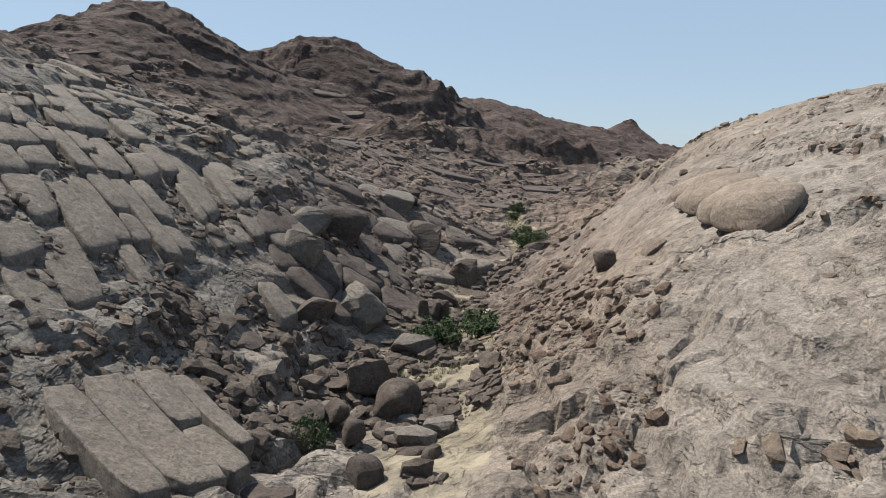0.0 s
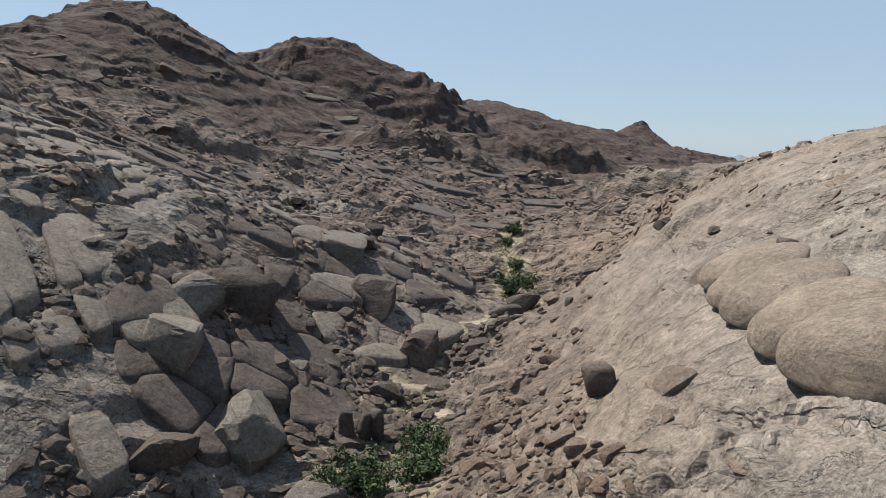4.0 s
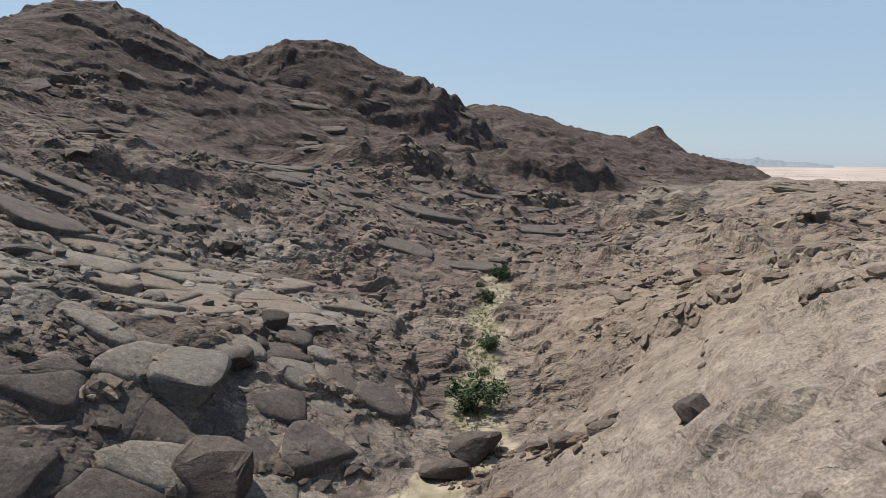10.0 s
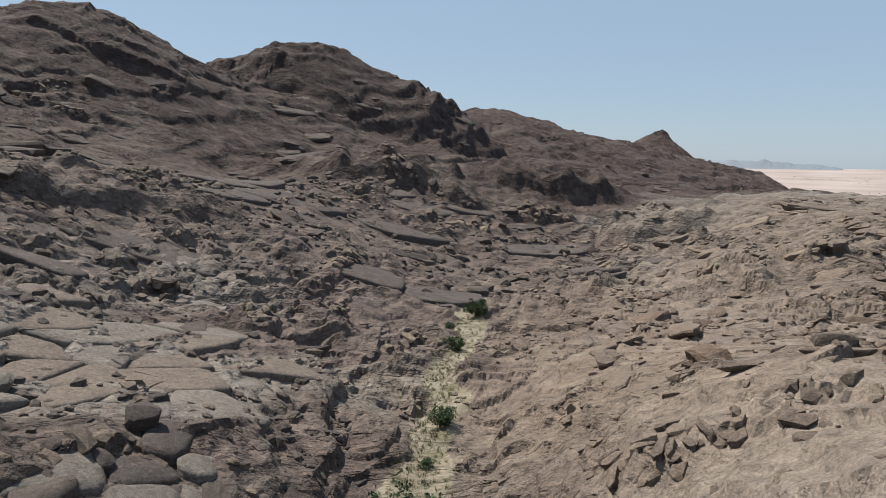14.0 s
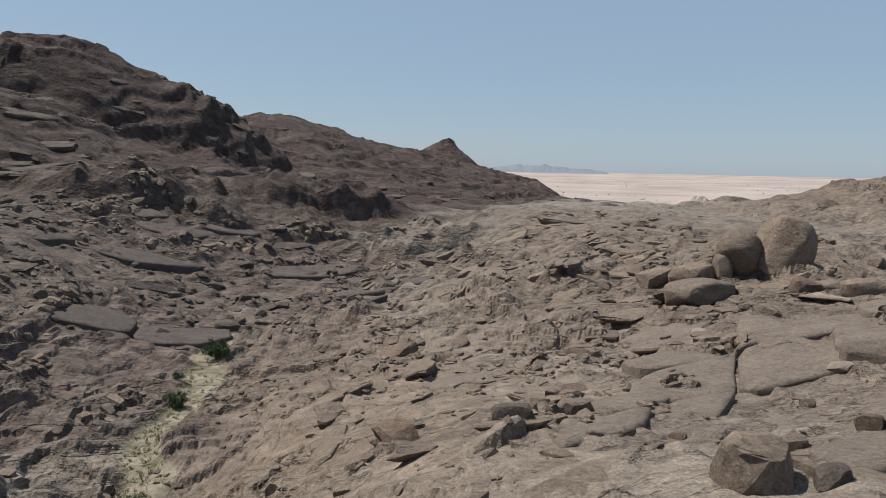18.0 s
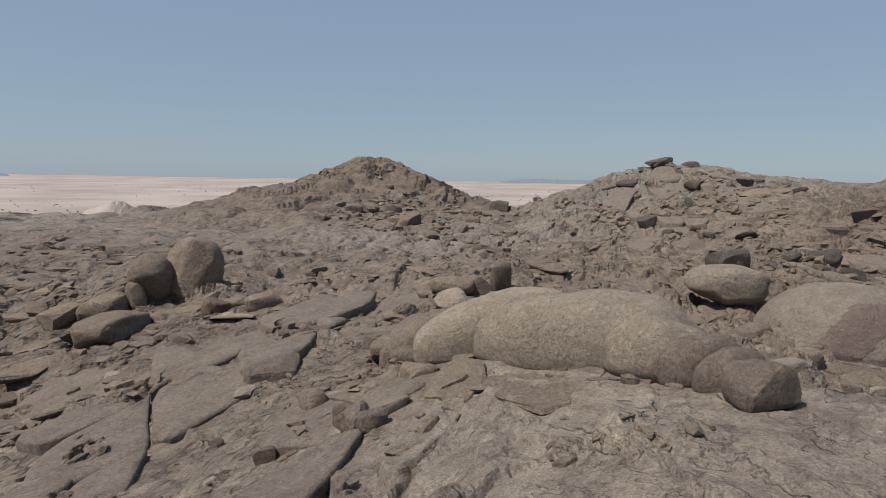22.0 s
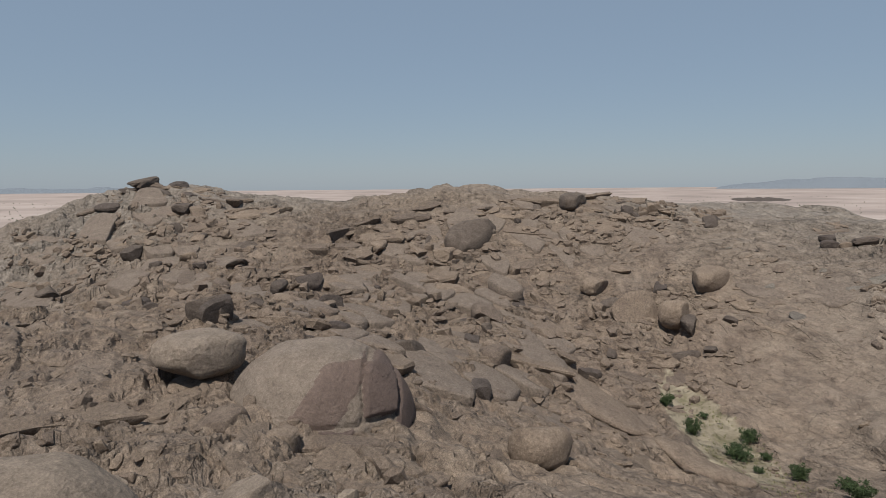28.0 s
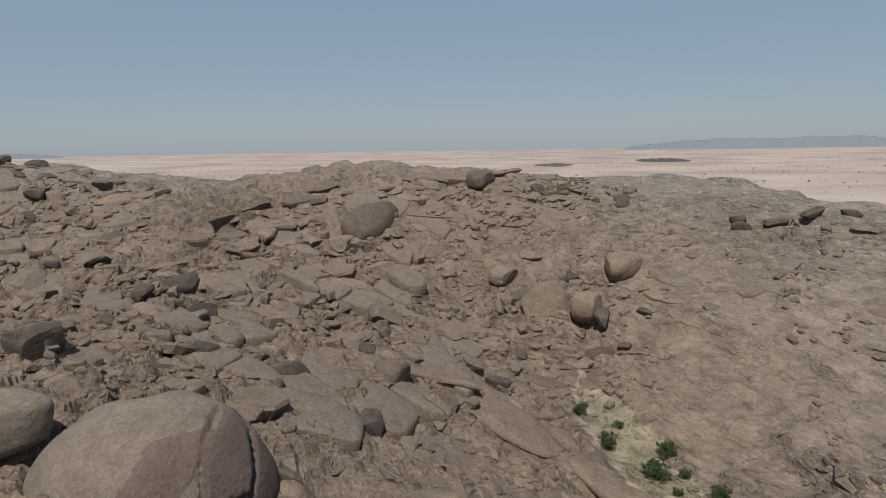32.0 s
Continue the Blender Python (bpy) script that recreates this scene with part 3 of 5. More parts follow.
def spaced(stops):
    """Grid lines through stops of (place, spacing), the spacing passing evenly from stop to stop."""
    line = [stops[0][0]]
    for (a, da), (b, db) in zip(stops, stops[1:]):
        p = line[-1]
        while p < b - 1e-6:
            p += math.exp(np.interp(p, (a, b), (math.log(da), math.log(db))))
            line.append(p)
    return np.array(line)


GX = spaced([(-4900, 500), (-700, 30), (-170, 2.4), (-40, 0.5), (-18, 0.38), (2, 0.3), (42, 0.3), (68, 0.42), (130, 0.62), (205, 0.95), (320, 3.2), (900, 40), (4900, 400)])
GY = spaced([(-4900, 500), (-300, 20), (-75, 1.1), (15, 0.6), (28, 0.3), (88, 0.3), (125, 0.45), (190, 0.8), (280, 1.5), (420, 2.6), (720, 5), (1000, 40), (4900, 400)])


GZ = np.concatenate([land(*np.meshgrid(GX, rows)) for rows in np.array_split(GY, 30)])


# ledges that cross long narrow cells keep an even edge
even = GZ
for _ in range(6):
    even = 0.25 * np.roll(even, 1, 1) + 0.5 * even + 0.25 * np.roll(even, -1, 1)
across = ease(np.gradient(GY), 0.42, 0.75)[:, None] * (1 - ease(np.gradient(GX), 0.5, 0.9))[None]
GZ = GZ + (even - GZ) * across


def height(x, y):
    """Height of the ground sheet, between its grid lines."""
    i, j = np.clip(np.searchsorted(GX, x) - 1, 0, len(GX) - 2), np.clip(np.searchsorted(GY, y) - 1, 0, len(GY) - 2)
    u, v = (x - GX[i]) / (GX[i + 1] - GX[i]), (y - GY[j]) / (GY[j + 1] - GY[j])
    return (GZ[j, i] * (1 - u) + GZ[j, i + 1] * u) * (1 - v) + (GZ[j + 1, i] * (1 - u) + GZ[j + 1, i + 1] * u) * v


def broken_faces():
    """Faces of steps and broken edges, which stay angular."""
    calm = GZ
    for axis in (0, 1):
        pad = [(4, 4) if k == axis else (0, 0) for k in (0, 1)]
        total = np.cumsum(np.pad(calm, pad, mode="edge"), axis=axis)
        calm = (np.take(total, range(8, total.shape[axis]), axis) - np.take(total, range(0, total.shape[axis] - 8), axis)) / 8
    dx, dy = np.diff(GX), np.diff(GY)
    sx = np.diff(GZ, axis=1)[:-1] / dx - np.diff(calm, axis=1)[:-1] / dx
    sy = np.diff(GZ, axis=0)[:, :-1] / dy[:, None] - np.diff(calm, axis=0)[:, :-1] / dy[:, None]
    return (np.hypot(sx, sy) > 0.42).ravel()


def ground():
    x, y = np.meshgrid(GX, GY)
    z = GZ
    ny, nx = x.shape
    me = bpy.data.meshes.new("ground")
    k = np.arange(nx * ny).reshape(ny, nx)
    quads = np.stack([k[:-1, :-1], k[:-1, 1:], k[1:, 1:], k[1:, :-1]], -1).reshape(-1, 4)
    me.vertices.add(nx * ny)
    me.vertices.foreach_set("co", np.stack([x, y, z], -1).ravel())
    me.loops.add(quads.size)
    me.loops.foreach_set("vertex_index", quads.ravel())
    me.polygons.add(len(quads))
    me.polygons.foreach_set("loop_start", np.arange(0, quads.size, 4))
    blocks, slabs, smooth, west, gravel, off = masks(x, y)
    out = outside(x, y)
    slope_ochre = np.maximum.reduce([oval(x, y, 28, 125, 20, 60, 0, 0.6), 0.7 * oval(x, y, 8, 48, 7, 22, -10, 0.6), oval(x, y, 140, 40, 80, 80, 0, 0.5), 0.8 * oval(x, y, 92, 130, 60, 100, 0, 0.5), oval(x, y, 250, 215, 95, 85, 0, 0.4), 0.6 * oval(x, y, 56, 68, 24, 28, 0, 0.5)])
    for key, v in (("varnish", np.maximum.reduce([west, 0.3 * oval(x, y, 150, 35, 75, 80, 0, 0.6), 0.4 * oval(x, y, 92, 150, 66, 112, 0, 0.6), 0.65 * oval(x, y, 8, 64, 8, 24, -12, 0.4), 0.4 * oval(x, y, 15, 82, 10, 32, 0, 0.5), 0.45 * oval(x, y, 250, 215, 95, 85, 0, 0.4)])), ("gravel", gravel), ("smooth", smooth), ("plain", ease(out, 0.55, 0.95)), ("ochre", slope_ochre), ("deep", west * ease(np.hypot(x - 30, y - 60), 110, 230)), ("grey", oval(x, y, -22, 46, 15, 48, 4, 0.3) * (1 - 0.8 * oval(x, y, -7, 50, 7, 26, 8)))):
        me.attributes.new(key, "FLOAT", "POINT").data.foreach_set("value", np.asarray(v, float).ravel().astype(np.float32))
    me.update(calc_edges=True)
    me.polygons.foreach_set("use_smooth", ~broken_faces())
    me.materials.append(GROUND)
    return tagged(new("ground", me), "weathered pale and brown granite hills above a sandy desert plain", "ground", kind="structure")


ground()


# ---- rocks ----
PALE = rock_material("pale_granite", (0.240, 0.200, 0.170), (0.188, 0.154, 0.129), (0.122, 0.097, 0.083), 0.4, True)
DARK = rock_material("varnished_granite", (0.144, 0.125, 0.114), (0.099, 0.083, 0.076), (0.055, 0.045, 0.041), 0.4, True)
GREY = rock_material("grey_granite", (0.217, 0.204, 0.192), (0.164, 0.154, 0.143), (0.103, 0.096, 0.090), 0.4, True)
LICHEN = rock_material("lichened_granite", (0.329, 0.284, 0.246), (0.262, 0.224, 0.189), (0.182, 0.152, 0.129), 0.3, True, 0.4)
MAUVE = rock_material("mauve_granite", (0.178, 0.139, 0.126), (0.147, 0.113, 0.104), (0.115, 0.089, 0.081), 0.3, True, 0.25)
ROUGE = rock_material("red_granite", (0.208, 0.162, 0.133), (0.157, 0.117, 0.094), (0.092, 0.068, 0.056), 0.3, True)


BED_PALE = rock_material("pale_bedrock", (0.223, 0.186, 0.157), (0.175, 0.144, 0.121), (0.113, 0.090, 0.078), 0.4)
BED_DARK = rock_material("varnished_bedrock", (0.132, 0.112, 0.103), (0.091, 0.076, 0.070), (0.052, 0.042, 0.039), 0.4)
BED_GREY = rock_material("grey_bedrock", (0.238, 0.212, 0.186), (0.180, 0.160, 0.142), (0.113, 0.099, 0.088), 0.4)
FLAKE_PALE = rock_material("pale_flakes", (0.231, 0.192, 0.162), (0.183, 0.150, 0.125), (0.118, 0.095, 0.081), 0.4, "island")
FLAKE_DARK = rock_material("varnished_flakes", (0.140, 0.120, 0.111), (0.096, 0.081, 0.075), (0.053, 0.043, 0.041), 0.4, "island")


def ball(level):
    bm = bmesh.new()
    bmesh.ops.create_icosphere(bm, subdivisions=level, radius=1.0)
    bm.verts.ensure_lookup_table()
    v = np.array([p.co[:] for p in bm.verts])
    f = np.array([[q.index for q in face.verts] for face in bm.faces])
    bm.free()
    return v, f


BALLS = {n: ball(n) for n in (1, 2, 3, 4)}


def stone(level, seed, cuts=7, boxy=0.55, rough=0.07, layers=0):
    """A worn block: a ball pressed towards a box, cut by flat joint faces, roughened and split by thin bedding grooves."""
    rnd = np.random.default_rng(seed)
    v, f = BALLS[level]
    p = np.sign(v) * np.abs(v) ** boxy
    p = p / np.abs(p).max()
    for n in range(cuts):
        d = rnd.normal(size=3) * (1, 1, 0.8)
        d /= np.linalg.norm(d)
        over = np.maximum(p @ d - rnd.uniform(0.55, 0.9), 0)
        p = p - over[:, None] * d * rnd.uniform(0.75, 1.0)
    q = p * 1.7 + rnd.uniform(0, 50, 3)
    bumps = wave(q[:, 0] + 0.7 * q[:, 2], q[:, 1] - 0.6 * q[:, 2], 1.0, seed % 97) + 0.5 * wave(q[:, 0] - q[:, 2], q[:, 1] + q[:, 2], 0.45, seed % 89)
    p = p * (1 + rough * bumps)[:, None]
    if layers:
        s = p[:, 2] * layers + 0.3 * bumps
        groove = np.exp(-((s - np.round(s)) / 0.11) ** 2)
        p[:, :2] *= (1 - 0.07 * groove)[:, None]
    return p, f


def mesh_of(name, p, f, mat, smooth=True, facets=True):
    me = bpy.data.meshes.new(name)
    me.from_pydata(p.tolist(), [], f.tolist())
    me.materials.append(mat)
    me.update()
    if smooth:
        me.shade_smooth()
        if facets:
            me.set_sharp_from_angle(angle=radians(24))
    return me


def lay(x, y, reach=1.0):
    """Heights and upward normals of the ground at arrays of places, over the given reach."""
    z = height(x, y)
    gx = (height(x + reach, y) - height(x - reach, y)) / (2 * reach)
    gy = (height(x, y + reach) - height(x, y - reach)) / (2 * reach)
    n = np.stack([-gx, -gy, np.ones_like(gx)], -1)
    return z, n / np.linalg.norm(n, axis=-1, keepdims=True)


def turned(normal, lean, yaw):
    up = Vector((0, 0, 1)).lerp(Vector(normal), lean).normalized()
    return (up.to_track_quat("Z", "Y").to_matrix() @ Euler((0, 0, yaw)).to_matrix()).to_4x4()


# Landmark rocks: place, length along the yaw, depth, height, yaw in degrees, share sunk, shape seed, cuts, boxiness, material, name, label.
def landmark(x, y, long, deep, tall, yaw, sunk, seed, cuts, boxy, mat, name, label, lean=0.3, lift=0.0, layers=0, roll=0.0):
    p, f = stone(4 if long > 5 else 3, seed, cuts, boxy, 0.05, layers)
    p = p * (long / 2, deep / 2, tall / 2)
    ob = new(name, mesh_of(name, p, f, mat, True, cuts > 4))
    z, n = lay(np.array([x]), np.array([y]), max(0.8, 0.3 * long))
    ob.matrix_world = Matrix.Translation((x, y, float(z[0]) + tall * (0.5 - sunk) + lift)) @ turned(n[0], lean, radians(yaw)) @ pose(0, 0, 0, roll)
    return tagged(ob, label, "rock")


landmark(-2.6, 36.3, 3.1, 2.8, 3.0, 20, 0.2, 1, 4, 0.75, DARK, "boulder", "large rounded brown boulder among ravine rubble")
landmark(-9.4, 60.9, 4.6, 4.4, 4.8, 15, 0.45, 2, 12, 0.6, DARK, "boulder", "dark round boulder leaning over the ravine rubble")
landmark(11.3, 46.0, 1.5, 1.4, 1.6, 20, 0.1, 3, 3, 0.4, DARK, "boulder", "small upright dark block on the smooth dome")
landmark(11.4, 80.6, 4.4, 3.0, 2.0, 10, 0.15, 7, 6, 0.55, DARK, "flat_rock", "tilted dark slab beside the stream bed", roll=12)
landmark(9.4, 77.8, 3.4, 2.6, 1.3, -8, 0.15, 8, 6, 0.55, DARK, "flat_rock", "low tilted slab below a larger one", roll=10)
landmark(-4.6, 38.9, 2.9, 2.4, 2.7, 35, 0.15, 11, 9, 0.5, DARK, "boulder", "angular dark boulder with flat facets")
landmark(-6.0, 34.2, 1.6, 1.5, 1.8, 60, 0.15, 12, 8, 0.5, DARK, "boulder", "angular boulder in the ravine rubble")
landmark(-4.7, 32.8, 1.3, 1.2, 1.6, 10, 0.15, 13, 8, 0.5, DARK, "boulder", "small pointed boulder in the ravine rubble")
landmark(-3.5, 27.6, 1.8, 1.7, 1.5, 80, 0.2, 14, 5, 0.7, DARK, "boulder", "pale rounded boulder in the ravine rubble")
for dx, seed in ((0.0, 15), (0.9, 16), (1.7, 17)):
    landmark(-1.6 + dx, 53.0 + 0.3 * dx, 0.85, 0.9, 2.3, 10, 0.15, seed, 4, 0.45, DARK, "standing_stone", "upright jointed stone pillar in the ravine")
landmark(-2.2, 46.6, 3.4, 2.4, 1.7, -20, 0.2, 18, 6, 0.55, GREY, "flat_rock", "pale tilted slab above the shrubs", roll=-14)
landmark(-11.8, 52.8, 5.8, 5.0, 5.0, 35, 0.55, 19, 13, 0.34, GREY, "boulder", "huge grey block with a rounded crest")
landmark(-7.0, 49.8, 5.2, 4.4, 4.6, 50, 0.5, 20, 14, 0.34, GREY, "boulder", "huge pointed grey block above the rubble", roll=15)
landmark(-9.4, 45.9, 3.4, 3.0, 2.8, 15, 0.35, 21, 12, 0.5, DARK, "boulder", "rounded dark boulder on the talus")
landmark(-12.4, 57.4, 4.6, 4.0, 4.0, 62, 0.55, 22, 11, 0.3, GREY, "boulder", "square grey joint block on the slope")
landmark(-2.4, 70.2, 5.2, 4.6, 5.0, 25, 0.6, 23, 14, 0.34, DARK, "boulder", "faceted brown outcrop block")
landmark(2.0, 66.0, 4.4, 4.0, 5.0, 40, 0.6, 24, 14, 0.34, DARK, "boulder", "faceted brown outcrop block over the ravine")
landmark(-5.6, 75.8, 5.0, 4.2, 3.0, 10, 0.62, 25, 6, 0.45, GREY, "boulder", "pale square outcrop block split by joints")
landmark(19.7, 46.6, 1.1, 0.8, 0.7, 20, 0.25, 26, 7, 0.5, DARK, "boulder", "dark weathered knob on the smooth dome")
landmark(19.4, 63.4, 1.8, 1.4, 1.2, 30, 0.15, 27, 7, 0.5, DARK, "boulder", "dark knob beside a crack in the dome")
landmark(19.8, 55.4, 0.8, 0.6, 0.5, 0, 0.15, 28, 6, 0.5, DARK, "boulder", "small dark stone on the dome")
landmark(-4.8, 79.8, 3.7, 3.0, 2.0, 5, 0.45, 29, 5, 0.65, DARK, "boulder", "broad low boulder on rough ground")
landmark(-14.0, 89.0, 1.2, 1.0, 0.9, 0, 0.1, 30, 5, 0.6, DARK, "boulder", "lone small boulder on a pale slab")
landmark(-4.5, 89.2, 2.6, 2.2, 1.9, 15, 0.2, 31, 6, 0.6, DARK, "boulder", "dark boulder at the edge of a slab")
landmark(39.3, 75.0, 3.1, 2.4, 2.2, -26, 0.2, 32, 5, 0.32, PALE, "boulder", "square tan block split by a crack")
landmark(41.6, 73.8, 1.3, 1.3, 1.0, 30, 0.15, 33, 7, 0.6, DARK, "boulder", "small dark boulder beside the square block")
landmark(38.7, 79.0, 1.3, 0.9, 0.8, -30, 0.1, 34, 6, 0.45, PALE, "boulder", "small tilted tan block", roll=15)
landmark(77.3, 131.5, 7.0, 5.0, 3.2, -26, 0.15, 35, 5, 0.5, PALE, "boulder", "flat-topped tan boulder lying on another")
landmark(73.0, 124.5, 9.0, 6.5, 3.6, -22, 0.25, 36, 4, 0.6, PALE, "boulder", "long low rounded tan boulder")
landmark(82.2, 129.7, 5.6, 5.4, 7.8, -20, 0.3, 37, 3, 0.8, PALE, "boulder", "tall rounded tan boulder leaning on its twin")
landmark(86.4, 126.8, 8.6, 7.2, 8.4, -26, 0.3, 38, 3, 0.85, PALE, "boulder", "great rounded tan boulder of a leaning pair", lean=0.1)
landmark(79.6, 129.4, 2.0, 2.4, 4.0, -26, 0.15, 39, 5, 0.6, PALE, "boulder", "narrow upright boulder between larger ones")
landmark(67.6, 95.6, 6.6, 4.2, 2.8, -20, 0.4, 40, 6, 0.45, PALE, "flat_rock", "pale rounded slab with a shaded undercut")
landmark(70.6, 85.6, 4.2, 3.2, 2.0, -26, 0.2, 41, 5, 0.5, PALE, "boulder", "flat pale boulder on the saddle")
landmark(56.0, 77.6, 2.0, 1.6, 1.2, -40, 0.15, 42, 5, 0.6, PALE, "boulder", "small rounded boulder under the great whaleback")
landmark(36.0, 89.0, 2.6, 1.6, 1.3, -40, 0.3, 43, 6, 0.5, DARK, "boulder", "dark jutting block on the slope")
landmark(101.6, 64.2, 7.8, 6.6, 4.0, -74, 0.02, 44, 3, 0.62, LICHEN, "balanced_boulder", "rounded boulder balanced on a thin stack", lean=0.1, lift=1.0)
landmark(101.0, 64.2, 6.0, 5.2, 1.2, -74, 0.1, 45, 4, 0.6, PALE, "flat_rock", "flat worn slab under the balanced boulder", lean=0.1, lift=0.1)
landmark(100.6, 64.0, 5.4, 5.0, 1.8, -70, 0.75, 46, 4, 0.6, PALE, "flat_rock", "lowest slab of the balanced stack", lean=0.1)
landmark(59.8, 58.6, 3.5, 3.0, 2.5, -60, 0.2, 50, 5, 0.65, PALE, "boulder", "weathered boulder with a dark foot")
landmark(97.4, 88.4, 2.2, 2.6, 3.6, -60, 0.1, 51, 4, 0.38, PALE, "boulder", "upright square block with one dark face")
landmark(95.0, 89.8, 3.2, 2.8, 2.4, -70, 0.15, 52, 5, 0.65, PALE, "boulder", "tan boulder leaning beside a square block")
landmark(92.6, 92.0, 5.0, 3.2, 2.0, -74, 0.2, 53, 4, 0.6, PALE, "boulder", "low rounded boulder in front of a square block")
landmark(58.0, 78.6 + 2.2, 1.8, 1.5, 1.3, -60, 0.15, 54, 5, 0.55, PALE, "boulder", "small block at the foot of the whaleback")
landmark(126.0, 28.8, 5.0, 4.6, 4.4, -74, 0.15, 55, 4, 0.75, PALE, "boulder", "rounded boulder with a shaded hollow")
landmark(62.8, 50.2, 2.5, 2.2, 1.6, -40, 0.3, 56, 6, 0.5, LICHEN, "boulder", "low angular boulder on pale ground")
landmark(92.8, 34.6, 5.6, 5.0, 4.2, -100, 0.15, 57, 1, 0.85, PALE, "boulder", "egg-shaped boulder with a dark underside")
landmark(141.2, -8.2, 5.8, 5.2, 5.0, -102, 0.15, 58, 3, 0.85, PALE, "boulder", "round ball-shaped boulder on the slope")
landmark(145.0, 24.6, 7.4, 5.0, 3.8, -100, 0.2, 59, 5, 0.6, PALE, "boulder", "broad boulder overhanging on one side")
landmark(182.0, 17.6, 16.0, 8.0, 8.0, -118, 0.5, 60, 3, 0.75, DARK, "rounded_outcrop", "great dark hooded slab curving down the slope", roll=10)
landmark(183.0, 38.6, 6.6, 4.0, 2.6, -102, 0.2, 61, 5, 0.5, PALE, "flat_rock", "flat ledge boulder on the ridge slope")
landmark(176.5, 24.8, 8.2, 4.6, 2.6, -100, 0.25, 62, 5, 0.5, PALE, "flat_rock", "low ledge slab under the hooded outcrop")
landmark(192.5, -11.2, 13.0, 7.0, 4.4, -102, 0.42, 63, 3, 0.7, DARK, "rounded_outcrop", "dark overhanging cap rock on the ridge top")
landmark(147.8, -18.8, 9.6, 6.0, 4.6, -109, 0.3, 64, 3, 0.7, PALE, "boulder", "wide smooth boulder on the far slope")
landmark(157.0, -0.6, 6.8, 4.6, 3.0, -109, 0.25, 65, 4, 0.65, PALE, "boulder", "smooth low boulder above the basin")
for n, (x, y) in enumerate(((141, -47), (137, -51), (145, -43), (133, -55), (148, -45))):
    landmark(x, y, 4.6 - 0.4 * n, 3.2, 1.5, -109 + 9 * n, 0.15, 70 + n, 6, 0.5, DARK, "flat_rock", "loose flat slab stacked on the slope crest", lean=0.7)
for n, (x, y, s) in enumerate(((236, 97, 6.5), (231, 92, 5.0), (240, 89, 7.0), (229, 84, 5.0), (226, 104, 5.0), (233, 100, 4.0))):
    landmark(x, y, 1.5 * s, 0.8 * s, 0.36 * s, -74 + 17 * n, 0.4, 80 + n, 5, 0.55, DARK, "boulder", "dark cap boulder on the hilltop", lean=0.5)


def loaf(spine, widths, heights, seed, mat, lift=0.32, blunt=2.6, follow=0.2):
    """A long swollen lobe along a line on the ground, undercut at its foot: half widths and heights along the line."""
    n, k = 44, 30
    t = np.linspace(0, 1, n)
    at = np.linspace(0, 1, len(spine))
    soft = np.array([1, 2, 3, 2, 1]) / 9
    def along(values):
        return np.convolve(np.pad(np.interp(t, at, values), 2, mode="edge"), soft, "valid")
    sx, sy = along([p[0] for p in spine]), along([p[1] for p in spine])
    wide, tall = along(widths), along(heights)
    dx, dy = np.gradient(sx), np.gradient(sy)
    reach = np.hypot(dx, dy)
    px, py = -dy / reach, dx / reach
    base = along(height(np.array([p[0] for p in spine], float), np.array([p[1] for p in spine], float)).tolist())
    ends = np.clip(1 - np.abs(2 * t - 1) ** blunt, 0, 1) ** (1 / 2.2)
    a = np.linspace(0, 2 * math.pi, k, endpoint=False)
    across = np.sign(np.cos(a)) * np.abs(np.cos(a)) ** 0.8
    rise = np.where(np.sin(a) > 0, np.abs(np.sin(a)) ** 0.9, -0.55 * np.abs(np.sin(a)) ** 0.7)
    w = (wide * ends)[:, None] * across
    x, y = sx[:, None] + px[:, None] * w, sy[:, None] + py[:, None] * w
    lump = 1 + 0.05 * wave(2.2 * x, 2.2 * y, 5.0, seed) + 0.025 * wave(2.2 * x, 2.2 * y + 3 * np.sin(a), 1.9, seed + 1)
    z = base[:, None] + follow * (swells(x, y) - swells(sx, sy)[:, None]) + lift * tall[:, None] + (tall * (0.25 + 0.75 * ends) * (1 - lift))[:, None] * rise * lump
    p = np.stack([x, y, z], -1).reshape(-1, 3)
    i = np.arange(n * k).reshape(n, k)
    f = np.stack([i[:-1], np.roll(i[:-1], -1, 1), np.roll(i[1:], -1, 1), i[1:]], -1).reshape(-1, 4).tolist()
    f += [i[0].tolist()[::-1], i[-1].tolist()]
    mid = p.mean(0)
    me = bpy.data.meshes.new("lobe")
    me.from_pydata((p - mid).tolist(), [], f)
    me.shade_smooth()
    me.materials.append(mat)
    ob = new("lobe", me)
    ob.location = mid
    return ob


def gather(name, label, *lobes):
    """One outcrop made of several swollen lobes."""
    ob = tagged(new(name), label, "rock outcrop")
    bpy.context.view_layer.update()
    ob.location = (*lobes[0].matrix_world.translation.xy, height(np.array([lobes[0].matrix_world.translation.x]), np.array([lobes[0].matrix_world.translation.y]))[0])
    bpy.context.view_layer.update()
    for lobe in lobes:
        m = lobe.matrix_world.copy()
        lobe.parent = ob
        lobe.matrix_parent_inverse = ob.matrix_world.inverted()
        lobe.matrix_world = m
        lobe.name = "lobe"
        for key in ("category", "label"):
            if key in lobe:
                del lobe[key]
    return ob


